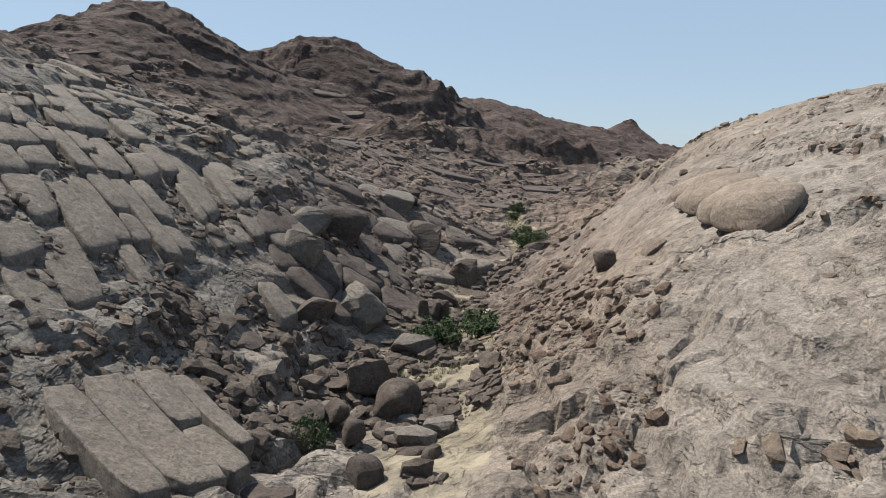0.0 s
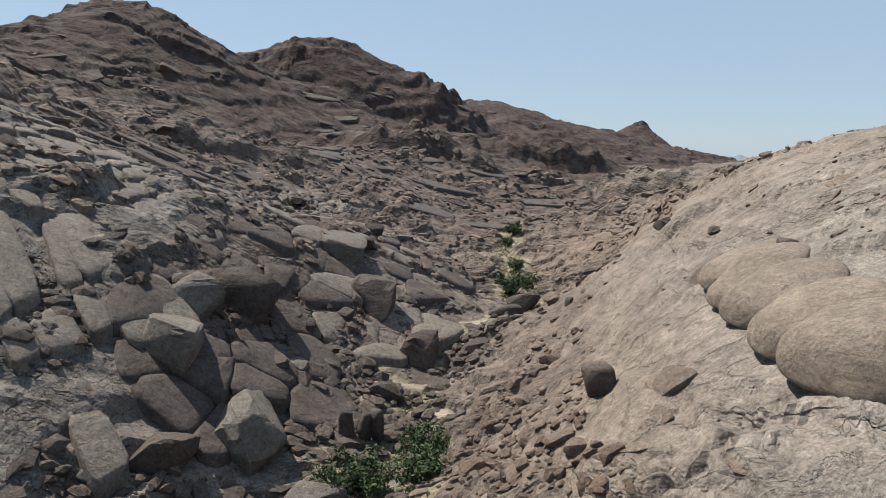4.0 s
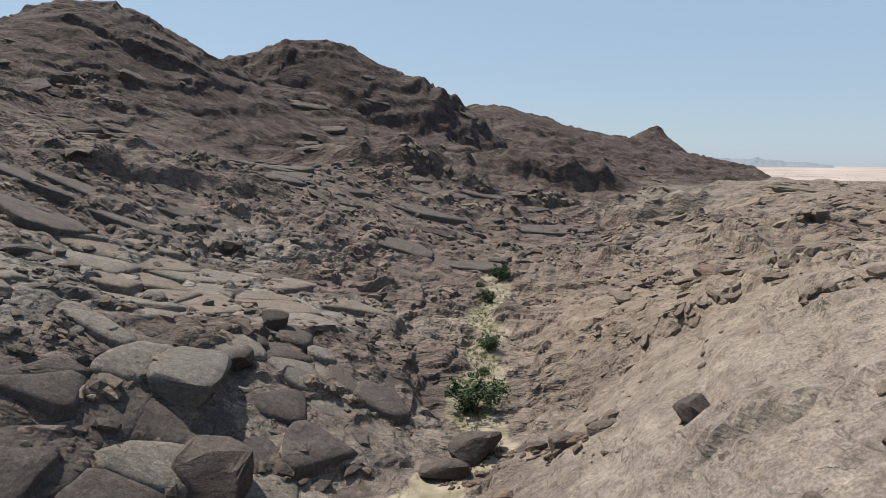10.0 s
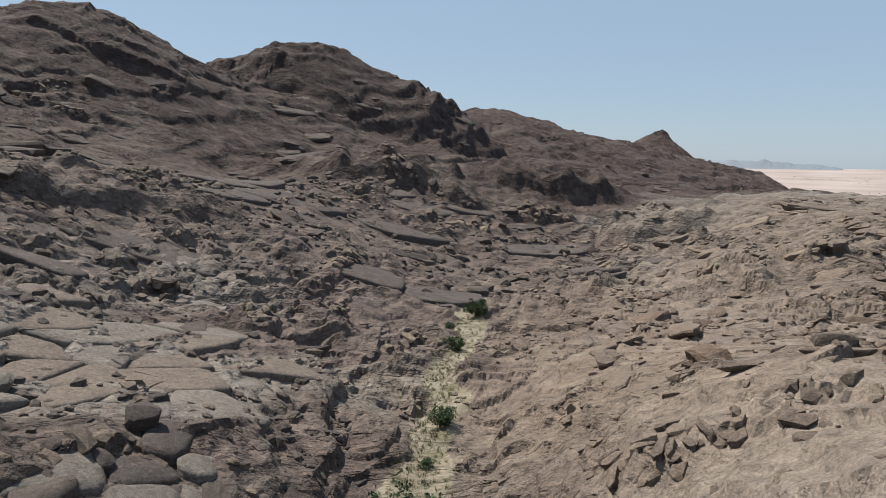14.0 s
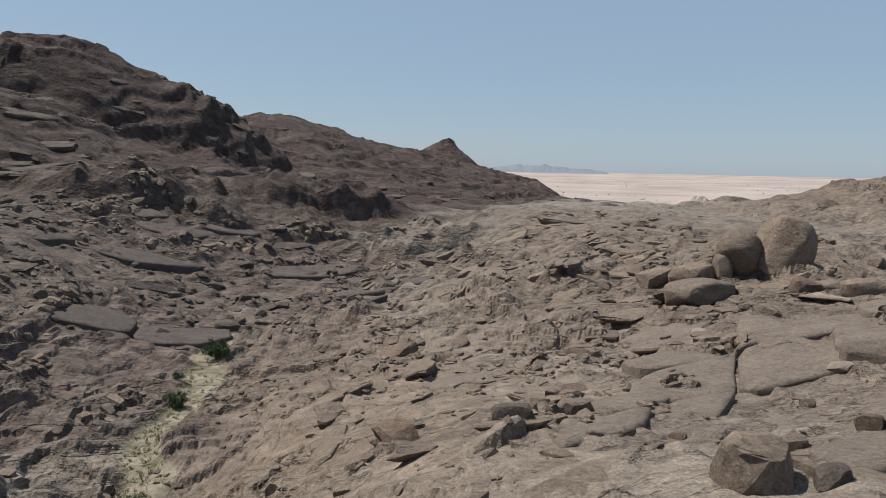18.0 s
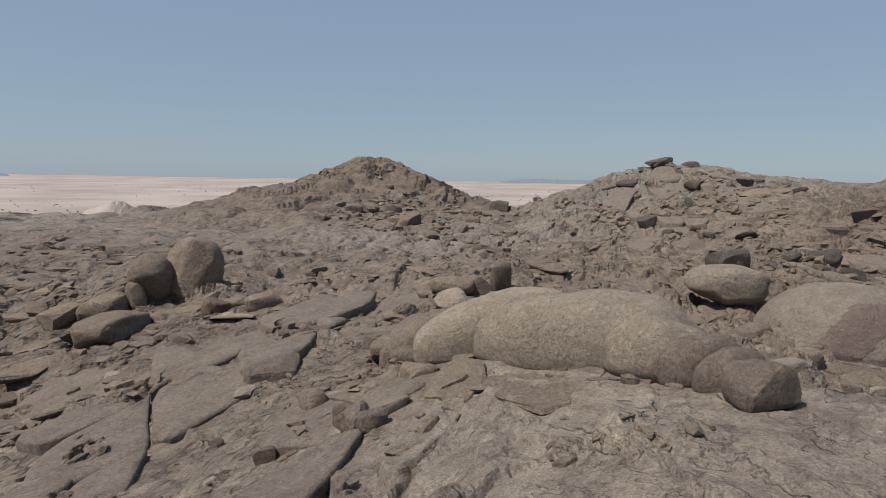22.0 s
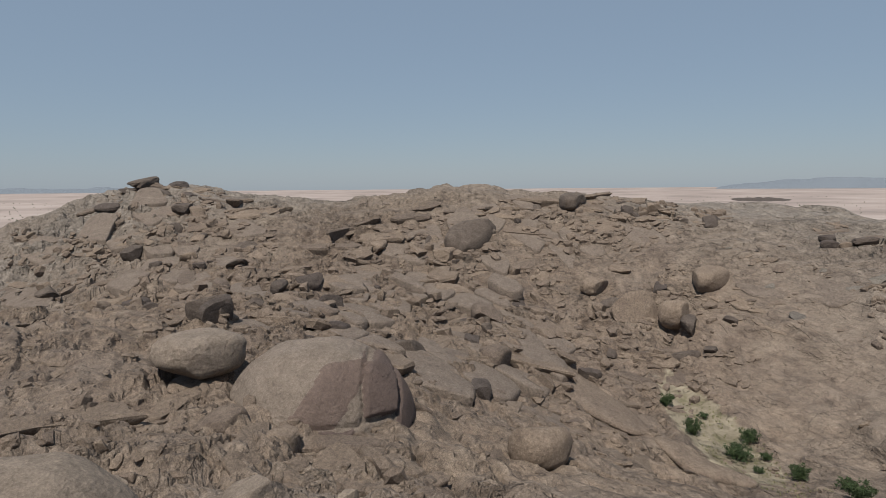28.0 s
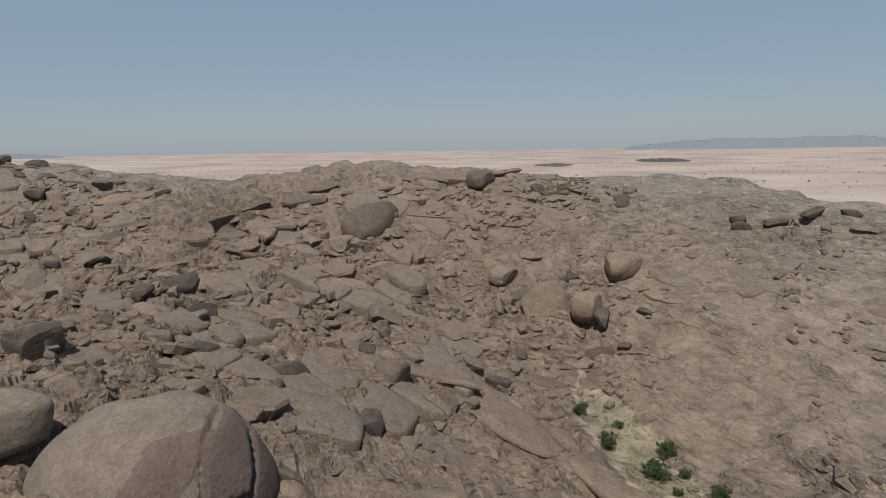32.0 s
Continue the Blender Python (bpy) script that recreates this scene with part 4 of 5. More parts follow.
def cracked_dome():
    """A great half dome whose outer sheets have split along dark cracks."""
    ob = new("cracked_dome")
    ob.matrix_world = pose(98.0, 53.6, float(height(np.array([98.0]), np.array([53.6]))[0]) - 2.2, 0, 0, -76)
    tagged(ob, "great rounded granite dome with split mauve outer sheets", "rock outcrop")
    v, f = ball(6)
    core = np.sign(v) * np.abs(v) ** 0.85
    core = core * (1 + 0.03 * wave(3 * core[:, 0], 3 * core[:, 1] + core[:, 2], 1.0, 7))[:, None]
    shape = np.array((8.2, 7.6, 8.6))
    pieces, crack = [], 0.0
    for n, (x0, x1, z0, z1, out, tip) in enumerate(((-1.06, -0.5, 0.36, 0.9, 0.006, 1.1), (0.08, 0.5, 0.38, 0.88, 0.04, 0.28), (0.54, 1.02, 0.12, 0.68, 0.025, 0.28), (-0.66, 0.04, 0.18, 0.34, 0.012, 0.28))):
        slant = core[:, 0] - tip * core[:, 2]
        wob = 0.035 * wave(5 * core[:, 2], 4 * core[:, 0], 1.0, 20 + n)
        inside = np.minimum.reduce([slant + wob - x0, x1 - slant + wob, core[:, 2] + wob - z0, z1 - core[:, 2] + wob, -0.1 - core[:, 1]])
        pieces.append((ease(inside, 0.0, 0.02), out))
        if n:
            crack = np.maximum(crack, np.exp(-((inside + 0.012) / 0.012) ** 2))
    body = new("dome", mesh_of("dome", core * shape * (1 - 0.05 * crack)[:, None], f, LICHEN, True, False))
    body.parent = ob
    for lift, out in pieces:
        q = core * shape * (0.985 + (0.015 + out) * lift - 0.05 * crack)[:, None]
        me = mesh_of("sheet", q, f[lift[f].max(1) > 0], MAUVE, True, False)
        bm = bmesh.new()
        bm.from_mesh(me)
        bmesh.ops.delete(bm, geom=[w for w in bm.verts if not w.link_faces], context="VERTS")
        bm.to_mesh(me)
        bm.free()
        me.shade_smooth()
        sheet = new("sheet", me)
        sheet.parent = ob
        tagged(sheet, "smooth mauve-brown outer sheet of rock")


cracked_dome()
gather("rounded_outcrop", "bulging lichen-yellow granite outcrop undercut along its edge",
       *[loaf([(foot + 4.0, y + 0.9), (foot + 2.2, y + 0.4), (foot + 1.2, y), (foot + 0.5, y - 0.4)], (0.8 * w, w, w, 0.9 * w), (0.5 * h, 0.85 * h, h, 0.95 * h), 4 + n, LICHEN, 0.24, 4.0)
         for n, (foot, y, w, h) in enumerate(((16.2, 47.2, 1.5, 0.9), (15.9, 44.8, 1.8, 1.05), (15.6, 41.8, 2.2, 1.25), (15.3, 38.6, 2.1, 1.4), (15.1, 35.6, 2.3, 1.8)))])
gather("whaleback", "long smooth whaleback of tan granite, undercut below",
       loaf([(66.6, 76.8), (67.4, 73.0), (68.4, 69.0), (69.2, 65.0), (69.6, 61.6)], (2.2, 3.4, 4.0, 3.8, 2.4), (3.6, 4.8, 5.2, 5.0, 3.4), 47, LICHEN, 0.3, 3.4),
       loaf([(66.0, 81.2), (69.0, 78.4), (72.6, 75.0), (76.0, 71.0)], (1.7, 2.3, 2.6, 2.2), (3.2, 4.2, 5.0, 4.4), 48, LICHEN, 0.3, 3.4),
       loaf([(66.8, 84.6), (69.8, 82.2), (74.0, 78.6), (78.0, 75.0)], (1.3, 1.7, 2.0, 1.6), (2.4, 3.2, 3.8, 3.2), 49, PALE, 0.3, 3.4),
       loaf([(64.2, 67.2), (65.6, 64.6), (68.0, 61.6)], (1.7, 2.1, 1.7), (2.6, 3.4, 3.2), 50, LICHEN, 0.25),
       loaf([(63.4, 64.0), (64.6, 62.2), (66.8, 60.0)], (1.1, 1.5, 1.4), (2.0, 2.6, 2.6), 51, PALE, 0.25),
       loaf([(62.2, 62.0), (63.0, 60.4), (64.6, 58.8)], (0.9, 1.3, 1.2), (1.6, 2.2, 2.2), 52, PALE, 0.25))


def sheet_of_rock(spine, widths, heights, seed, mat, label):
    """A curved sheet of granite peeling off the slope."""
    ob = loaf(spine, widths, [0.62 * h for h in heights], seed, mat, 0.0, 4.0, 0.95)
    ob.name = "rock_sheet"
    return tagged(ob, label, "rock sheet", "peeled sheets")


sheet_of_rock([(135.0, 21.6), (128.0, 18.6), (120.0, 15.6), (112.0, 13.6)], (3.4, 4.6, 4.6, 3.0), (1.4, 1.8, 1.8, 1.3), 166, PALE, "broad smooth granite sheet running down to the hollow")
sheet_of_rock([(112.0, 12.0), (106.5, 9.6), (100.0, 6.6)], (1.8, 2.5, 2.0), (1.1, 1.5, 1.2), 167, PALE, "low tan granite sheet beside the sand")
landmark(60.6, 85.6, 2.2, 1.9, 1.7, 20, 0.15, 153, 4, 0.75, PALE, "boulder", "round boulder under the end of the whaleback")
landmark(88.4, 56.4, 3.4, 2.6, 2.6, -76, 0.5, 154, 5, 0.4, PALE, "boulder", "square tan block at the foot of the cracked dome")
landmark(88.2, 51.6, 6.2, 2.8, 2.6, -80, 0.5, 155, 5, 0.38, PALE, "boulder", "long tan block at the foot of the cracked dome")
landmark(90.6, 61.2, 4.0, 3.0, 2.8, -70, 0.5, 156, 4, 0.6, PALE, "boulder", "rounded tan block beside the cracked dome")


def clipped(poly, mx, my, dx, dy):
    """The part of a convex polygon on the near side of a line through (mx, my) across (dx, dy)."""
    out = []
    for (ax, ay), (bx, by) in zip(poly, poly[1:] + poly[:1]):
        a, b = (ax - mx) * dx + (ay - my) * dy, (bx - mx) * dx + (by - my) * dy
        if a <= 0:
            out.append((ax, ay))
        if a * b < 0:
            s = a / (a - b)
            out.append((ax + s * (bx - ax), ay + s * (by - ay)))
    return out


def slab(ob, poly, centre, axes, scale, thick, proud, shelve, tilt, mat, seed, rnd, worn=0.16):
    """One block of bedrock with rounded edges: its top leans back from the slope, so that its lower end stands proud."""
    ring = []
    for (ax, ay), (bx, by) in zip(poly, poly[1:] + poly[:1]):
        ring += [(0.86 * ax + 0.14 * bx, 0.86 * ay + 0.14 * by), (0.5 * ax + 0.5 * bx + rnd.normal(0, 0.02), 0.5 * ay + 0.5 * by + rnd.normal(0, 0.02)), (0.14 * ax + 0.86 * bx, 0.14 * ay + 0.86 * by)]
    uv = np.array(ring) * scale
    mid = uv.mean(0)
    k, size = len(uv), min(np.ptp(uv[:, 0]), np.ptp(uv[:, 1]))
    inset = min(3 * worn, worn * size) / (0.5 * size)
    uv = np.concatenate([mid + (uv - mid) * f for f in (0.94, 1.0, 1 - 0.3 * inset, 1 - inset, 0.5)] + [mid[None]])
    drop = np.repeat([-thick, -0.55 * inset * size * 0.5, -0.16 * inset * size * 0.5, 0.0, 0.03], k).tolist() + [0.05]
    (ax, ay), (bx, by) = axes
    x, y = centre[0] + ax * uv[:, 0] + bx * uv[:, 1], centre[1] + ay * uv[:, 0] + by * uv[:, 1]
    mx, my = x[-1:], y[-1:]
    gx, gy = (swells(mx + 1, my) - swells(mx - 1, my)) / 2, (swells(mx, my + 1) - swells(mx, my - 1)) / 2
    steep = float(np.hypot(gx, gy)[0]) + 1e-6
    down = -((x - mx) * gx + (y - my) * gy) / steep
    z = swells(x, y) + np.array(drop) + proud + shelve * down * min(1, steep / 0.3) + (uv - mid) @ tilt + 0.07 * waves(x, y, 2.2, 3, seed)
    f = [[r * k + a, r * k + (a + 1) % k, (r + 1) * k + (a + 1) % k, (r + 1) * k + a] for r in range(4) for a in range(k)]
    f += [[4 * k + a, 4 * k + (a + 1) % k, 5 * k] for a in range(k)]
    if ax * by - ay * bx < 0:
        f = [q[::-1] for q in f]
    me = bpy.data.meshes.new("slab")
    me.from_pydata((np.stack([x, y, z], -1) - np.array(ob.location)).tolist(), [], f)
    me.shade_smooth()
    me.materials.append(mat)
    piece = new("slab", me)
    piece.parent = ob


def outcrop(cx, cy, label):
    ob = new("jointed_outcrop")
    ob.location = (cx, cy, float(swells(np.array([cx]), np.array([cy]))[0]))
    return tagged(ob, label, "rock outcrop")


def jointed(field, size, stretch, thick, proud, vary, gap, skip, mats, label, seed):
    """Bedrock split by joints into close-set slabs of uneven outline, each following the slope."""
    cx, cy, ru, rv, turn = field
    rnd = np.random.default_rng(seed)
    ob = outcrop(cx, cy, label)
    c, s = math.cos(radians(turn)), math.sin(radians(turn))
    ni, nj = int(ru / (size * stretch)) + 2, int(rv / size) + 2
    seeds = {(i, j): (i + rnd.uniform(-0.48, 0.48), j + rnd.uniform(-0.48, 0.48)) for i in range(-ni - 3, ni + 4) for j in range(-nj - 3, nj + 4) if rnd.uniform() > 0.3}
    for i in range(-ni, ni + 1):
        for j in range(-nj, nj + 1):
            if (i, j) not in seeds:
                continue
            px, py = seeds[i, j]
            hold = (px * size * stretch / ru) ** 2 + (py * size / rv) ** 2
            if hold > 1 - 0.25 * rnd.uniform() or rnd.uniform() < skip:
                continue
            poly = [(px - 1.4, py - 1.2), (px + 1.4, py - 1.2), (px + 1.4, py + 1.2), (px - 1.4, py + 1.2)]
            for di in range(-3, 4):
                for dj in range(-3, 4):
                    if (di or dj) and (i + di, j + dj) in seeds:
                        qx, qy = seeds[i + di, j + dj]
                        d = math.hypot(qx - px, qy - py)
                        if d > 2.9:
                            continue
                        back = gap / (2 * size) / d
                        poly = clipped(poly, px + (qx - px) * (0.5 - back), py + (qy - py) * (0.5 - back), qx - px, qy - py)
            if len(poly) > 2:
                slab(ob, poly, (cx, cy), ((c, s), (-s, c)), (size * stretch, size), thick, proud + rnd.normal(0, vary), 0.05, rnd.normal(0, 0.035, 2), mats[int(rnd.integers(0, len(mats)))], seed, rnd)


def coursed(field, along, across, lengths, widths, thick, proud, shelve, gap, mats, label, seed, bare=0.3):
    """Bedrock cut by two sets of joints: long ones down the slope, and ledges that cross them."""
    cx, cy, ru, rv, turn = field
    rnd = np.random.default_rng(seed)
    ob = outcrop(cx, cy, label)
    a = (math.cos(radians(along)), math.sin(radians(along)))
    b = (math.cos(radians(across)), math.sin(radians(across)))
    c, s = math.cos(radians(turn)), math.sin(radians(turn))
    reach = max(ru, rv) * 1.3
    cuts = [-reach]
    while cuts[-1] < reach:
        cuts.append(cuts[-1] + rnd.uniform(*lengths))
    v = -reach
    while v < reach:
        wide = rnd.uniform(*widths)
        line = [q + rnd.normal(0, 0.22) for n, q in enumerate(cuts) if n in (0, len(cuts) - 1) or rnd.uniform() > 0.22]
        for u, long in zip(line, np.diff(line)):
            bend = 1.2 * math.sin(0.16 * u + 0.3) + 0.9 * math.sin(0.11 * v)
            uc, vc = u + 0.5 * long, v + 0.5 * wide + bend
            x, y = cx + uc * a[0] + vc * b[0], cy + uc * a[1] + vc * b[1]
            du, dv = (c * (x - cx) + s * (y - cy)) / ru, (-s * (x - cx) + c * (y - cy)) / rv
            talus = float(waves(np.array([x]), np.array([y]), 9, 2, seed + 5)[0])
            if du * du + dv * dv < 1 - 0.2 * rnd.uniform() and talus < bare and rnd.uniform() > 0.06:
                g, e = gap * rnd.uniform(0.5, 1.6), rnd.normal(0, 0.15 * wide, 8)
                poly = [(u + g + e[0], v + bend + g + 0.4 * e[1]), (u + long - g + e[2], v + bend + g + 0.4 * e[3]), (u + long - g + e[4], v + bend + wide - g + 0.4 * e[5]), (u + g + e[6], v + bend + wide - g + 0.4 * e[7])]
                q = np.array(poly)
                q = q + np.stack([1.5 * wave(q[:, 0], q[:, 1], 8.0, seed + 31), 1.3 * wave(q[:, 0], q[:, 1], 9.0, seed + 33)], -1)
                poly = [tuple(w) for w in q.tolist()]
                slab(ob, poly, (cx, cy), (a, b), (1, 1), thick, proud + rnd.normal(0, 0.07), shelve, rnd.normal(0, 0.015, 2), mats[int(rnd.integers(0, len(mats)))], seed, rnd, 0.14)
        v += wide


coursed(JOINTED[0], -38, 76, (1.8, 4.2), (1.5, 3.3), 2.0, 0.12, 0.1, 0.0, (BED_GREY,), "smooth grey granite slope split by two sets of joints", 1, 0.35)
split_slab = outcrop(-12.0, 26.8, "flat grey granite slab split into parallel strips")
for n, (u0, u1, v0, v1) in enumerate(((0.0, 6.6, 0.0, 1.75), (-0.3, 6.9, 1.8, 4.4), (-0.2, 3.2, 4.45, 6.2), (3.25, 6.6, 4.45, 6.1), (0.2, 5.4, 6.3, 7.5))):
    shape = np.random.default_rng(60 + n)
    j = shape.normal(0, 0.1, 4)
    slab(split_slab, [(u0 + j[0], v0), (u1 + j[1], v0), (u1 + j[2], v1), (u0 + j[3], v1)], (-15.6, 24.4), ((0.819, -0.574), (0.391, 0.921)), (1, 1), 1.8, 0.5 + 0.06 * (n % 3), 0.03, shape.normal(0, 0.008, 2), BED_GREY, 12, shape, 0.075)
jointed(JOINTED[1], 2.4, 1.3, 2.6, 0.1, 0.3, 0.08, 0.3, (BED_DARK, BED_GREY), "brown outcrop of close-set jointed blocks", 2)
jointed(JOINTED[2], 3.6, 1.6, 1.4, -0.1, 0.12, 0.08, 0.2, (BED_GREY, BED_PALE), "flat pale bedrock pavement cut by thin joints", 3)
jointed(JOINTED[3], 4.4, 1.9, 1.5, -0.05, 0.22, 0.1, 0.45, (BED_PALE,), "shelving tan bedrock of broad jointed sheets", 4)
jointed(JOINTED[4], 4.4, 1.7, 1.6, 0.0, 0.3, 0.12, 0.45, (BED_PALE,), "shelving tan bedrock of rounded sheets", 5)
jointed(JOINTED[5], 4.4, 1.7, 2.0, 0.1, 0.4, 0.16, 0.4, (BED_PALE,), "broken tan bedrock shelving down into a hollow", 6)
jointed(JOINTED[6], 5.4, 1.7, 2.4, 0.2, 0.5, 0.2, 0.4, (BED_PALE,), "broken tan bedrock on the flank of a hill", 7)
jointed(JOINTED[7], 5.0, 1.8, 1.4, -0.15, 0.16, 0.1, 0.6, (BED_PALE,), "smooth slope of broad peeled granite sheets", 8)
jointed(JOINTED[8], 5.6, 1.9, 2.4, 0.0, 0.45, 0.2, 0.6, (BED_DARK,), "dark broken bedrock at the valley head", 9)
jointed(JOINTED[9], 4.8, 1.9, 2.0, 0.1, 0.4, 0.16, 0.4, (BED_PALE,), "tan ledges below a ridge crest", 10)
jointed(JOINTED[11], 2.1, 1.35, 2.4, 0.2, 0.35, 0.05, 0.3, (BED_DARK,), "brown jointed bedrock stepping down into the ravine", 13)
jointed(JOINTED[10], 4.8, 2.0, 2.2, 0.0, 0.4, 0.18, 0.55, (BED_DARK,), "dark shelving bedrock on the western slope", 11)

# Scattered boulders: a region, how many, sizes, flatness, material, label, group.
FORMS = {}


def form(flat, n, mat, level):
    key = (flat, n, mat.name, level)
    if key not in FORMS:
        kind = "flat_rock" if flat else "boulder"
        p, f = stone(level, 500 + 31 * n + 7 * flat, 6 + n % 4, 0.42 if flat else 0.5 + 0.06 * (n % 4), 0.06)
        FORMS[key] = mesh_of(kind, p * 0.5, f, mat)
    return FORMS[key]


def spread(cx, cy, rx, ry, turn, count, seed):
    rnd = np.random.default_rng(seed)
    r, a = np.sqrt(rnd.uniform(0, 1, count)), rnd.uniform(0, 2 * math.pi, count)
    u, v = rx * r * np.cos(a), ry * r * np.sin(a)
    c, s = math.cos(radians(turn)), math.sin(radians(turn))
    return cx + c * u - s * v, cy + s * u + c * v, rnd


def strew(region, count, small, large, flat, mats, label, group, seed):
    x, y, rnd = spread(*region, count, seed)
    z, n = lay(x, y, 1.2)
    size = small * (large / small) ** (rnd.uniform(0, 1, count) ** 1.7)
    for k in range(count):
        plate = rnd.uniform() < flat
        me = form(plate, int(rnd.integers(0, 9)), mats[int(rnd.integers(0, len(mats)))], 3 if size[k] > 2.6 else 2)
        ob = new(me.name.split(".")[0], me)
        s = float(size[k])
        dims = (s * rnd.uniform(0.9, 1.5), s * rnd.uniform(0.7, 1.1), s * (rnd.uniform(0.22, 0.4) if plate else rnd.uniform(0.55, 0.95)))
        lean = 0.9 if plate else 0.5
        ob.matrix_world = Matrix.Translation((x[k], y[k], z[k] + dims[2] * (-0.08 if plate else 0.08))) @ turned(n[k], lean, rnd.uniform(0, 6.28)) @ pose(0, 0, 0, rnd.normal(0, 7), rnd.normal(0, 7)) @ Matrix.Diagonal((*dims, 1))
        tagged(ob, label, "rock", group)


strew((-6, 45, 8, 18, 8), 46, 0.9, 2.4, 0.25, (DARK, GREY, DARK), "angular brown boulder in the ravine rubble", "boulders in the ravine", 1)
strew((0, 62, 6, 14, -25), 24, 0.9, 2.2, 0.3, (DARK,), "dark boulder jammed in the ravine", "boulders in the ravine", 2)
strew((8, 44, 4, 16, -8), 20, 0.6, 1.6, 0.3, (ROUGE, PALE), "reddish-brown block on the flank of the dome", "blocks on the flank", 3)
strew((14, 72, 4, 8, 10), 14, 0.7, 2.2, 0.3, (ROUGE, DARK), "reddish broken block beside the stream bed", "blocks on the flank", 4)
strew((-8, 92, 12, 18, 0), 30, 0.8, 2.4, 0.45, (DARK, GREY), "weathered boulder on rough brown ground", "boulders west of the stream", 5)
strew((-26, 62, 9, 24, 0), 22, 0.7, 2.0, 0.5, (GREY, DARK), "loose grey block on the jointed slope", "blocks on the grey slope", 6)
strew((48, 98, 20, 24, 0), 30, 0.8, 3.0, 0.5, (PALE, ROUGE, PALE), "tan boulder on the sloping saddle", "boulders on the saddle", 7)
strew((78, 78, 18, 26, 0), 36, 1.2, 3.6, 0.5, (PALE, LICHEN), "rounded tan boulder on the saddle", "boulders on the saddle", 8)
strew((85, 120, 18, 14, 0), 18, 1.6, 4.0, 0.4, (PALE,), "rounded tan boulder below the cone hill", "boulders on the saddle", 9)
strew((140, 40, 32, 30, 0), 56, 1.6, 5.0, 0.4, (PALE, PALE, DARK), "weathered tan boulder on the basin slope", "boulders in the basin", 10)
strew((140, -2, 14, 16, 0), 30, 1.4, 4.0, 0.5, (PALE, DARK), "jumbled tan block above the sandy hollow", "boulders in the basin", 11)
strew((185, 85, 34, 22, 10), 44, 2.2, 6.0, 0.5, (PALE, DARK), "weathered boulder on the hill flank", "boulders on the hill", 12)
strew((150, 30, 36, 40, 0), 18, 3.0, 8.0, 1.0, (PALE, PALE, DARK), "broad shelving ledge of tan granite", "ledges in the basin", 16)
strew((75, 90, 20, 30, 0), 16, 2.0, 5.0, 1.0, (PALE, LICHEN), "broad shelving ledge of tan granite", "ledges on the saddle", 17)
strew((20, 58, 9, 30, -8), 14, 0.8, 3.0, 1.0, (PALE,), "thin peeled flake of granite on the dome", "flakes on the dome", 18)
strew((60, 130, 26, 26, 0), 18, 2.0, 5.0, 0.9, (PALE, ROUGE), "shelving ledge on the far side of the saddle", "ledges on the saddle", 19)
strew((-30, 120, 20, 50, 10), 24, 1.6, 4.0, 0.9, (DARK,), "dark shelving ledge on the west slope", "ledges on the west slope", 20)
strew((10, 190, 50, 36, 0), 24, 2.0, 5.0, 0.8, (DARK,), "dark ledge on the slope at the valley head", "ledges at the valley head", 23)
strew((130, -36, 26, 14, 20), 16, 1.2, 4.0, 0.8, (GREY, PALE), "flat loose sheet of granite on the slope", "sheets on the slope", 13)
strew((178, 0, 16, 40, 0), 36, 1.8, 5.5, 0.7, (PALE, DARK), "ledge boulder below the ridge crest", "boulders on the ridge", 14)
strew((230, 175, 45, 30, 30), 30, 2.5, 7.0, 0.35, (PALE,), "upright rounded boulder on the cone hill", "boulders on the cone hill", 15)


def rubble(name, regions, mat, label, seed):
    """Countless small stones, joined."""
    rnd = np.random.default_rng(seed)
    shapes = [stone(1, 900 + n, 5, 0.5, 0.1) for n in range(10)]
    vs, fs, at = [], [], 0
    for region, count, small, large, flat in regions:
        x, y, _ = spread(*region, count, int(rnd.integers(1, 9999)))
        clump = waves(x, y, 6, 2, 77) > -0.35
        x, y = x[clump], y[clump]
        z, nrm = lay(x, y, 0.6)
        size = small * (large / small) ** (rnd.uniform(0, 1, len(x)) ** 1.7)
        for k in range(len(x)):
            p, f = shapes[int(rnd.integers(0, 10))]
            s = size[k]
            m = np.array(turned(nrm[k], 0.8, rnd.uniform(0, 6.28)).to_3x3())
            h = s * (rnd.uniform(0.12, 0.25) if rnd.uniform() < flat else rnd.uniform(0.3, 0.5))
            vs.append((p * (s * rnd.uniform(0.45, 0.75), s * rnd.uniform(0.35, 0.55), h)) @ m.T + (x[k], y[k], z[k] + 0.15 * h))
            fs.append(f + at)
            at += len(p)
    return tagged(new(name, mesh_of(name, np.concatenate(vs), np.concatenate(fs), mat, False)), label, "rubble", kind="stuff")


rubble("ravine_rubble", [((-7, 42, 10, 20, 8), 4200, 0.16, 1.4, 0.2), ((-18, 42, 7, 22, 10), 1500, 0.15, 0.9, 0.2), ((0, 62, 7, 16, -25), 1200, 0.3, 1.3, 0.2), ((-22, 58, 12, 28, 0), 1700, 0.12, 0.8, 0.3), ((-8, 62, 9, 15, 0), 1300, 0.15, 1.2, 0.3),
                         ((-10, 96, 16, 24, 0), 700, 0.25, 1.1, 0.4), ((-32, 130, 22, 50, 10), 800, 0.4, 1.6, 0.4), ((0, 185, 50, 34, 0), 700, 0.8, 2.4, 0.4)], DARK, "dark angular rubble strewn over the ravine", 21)
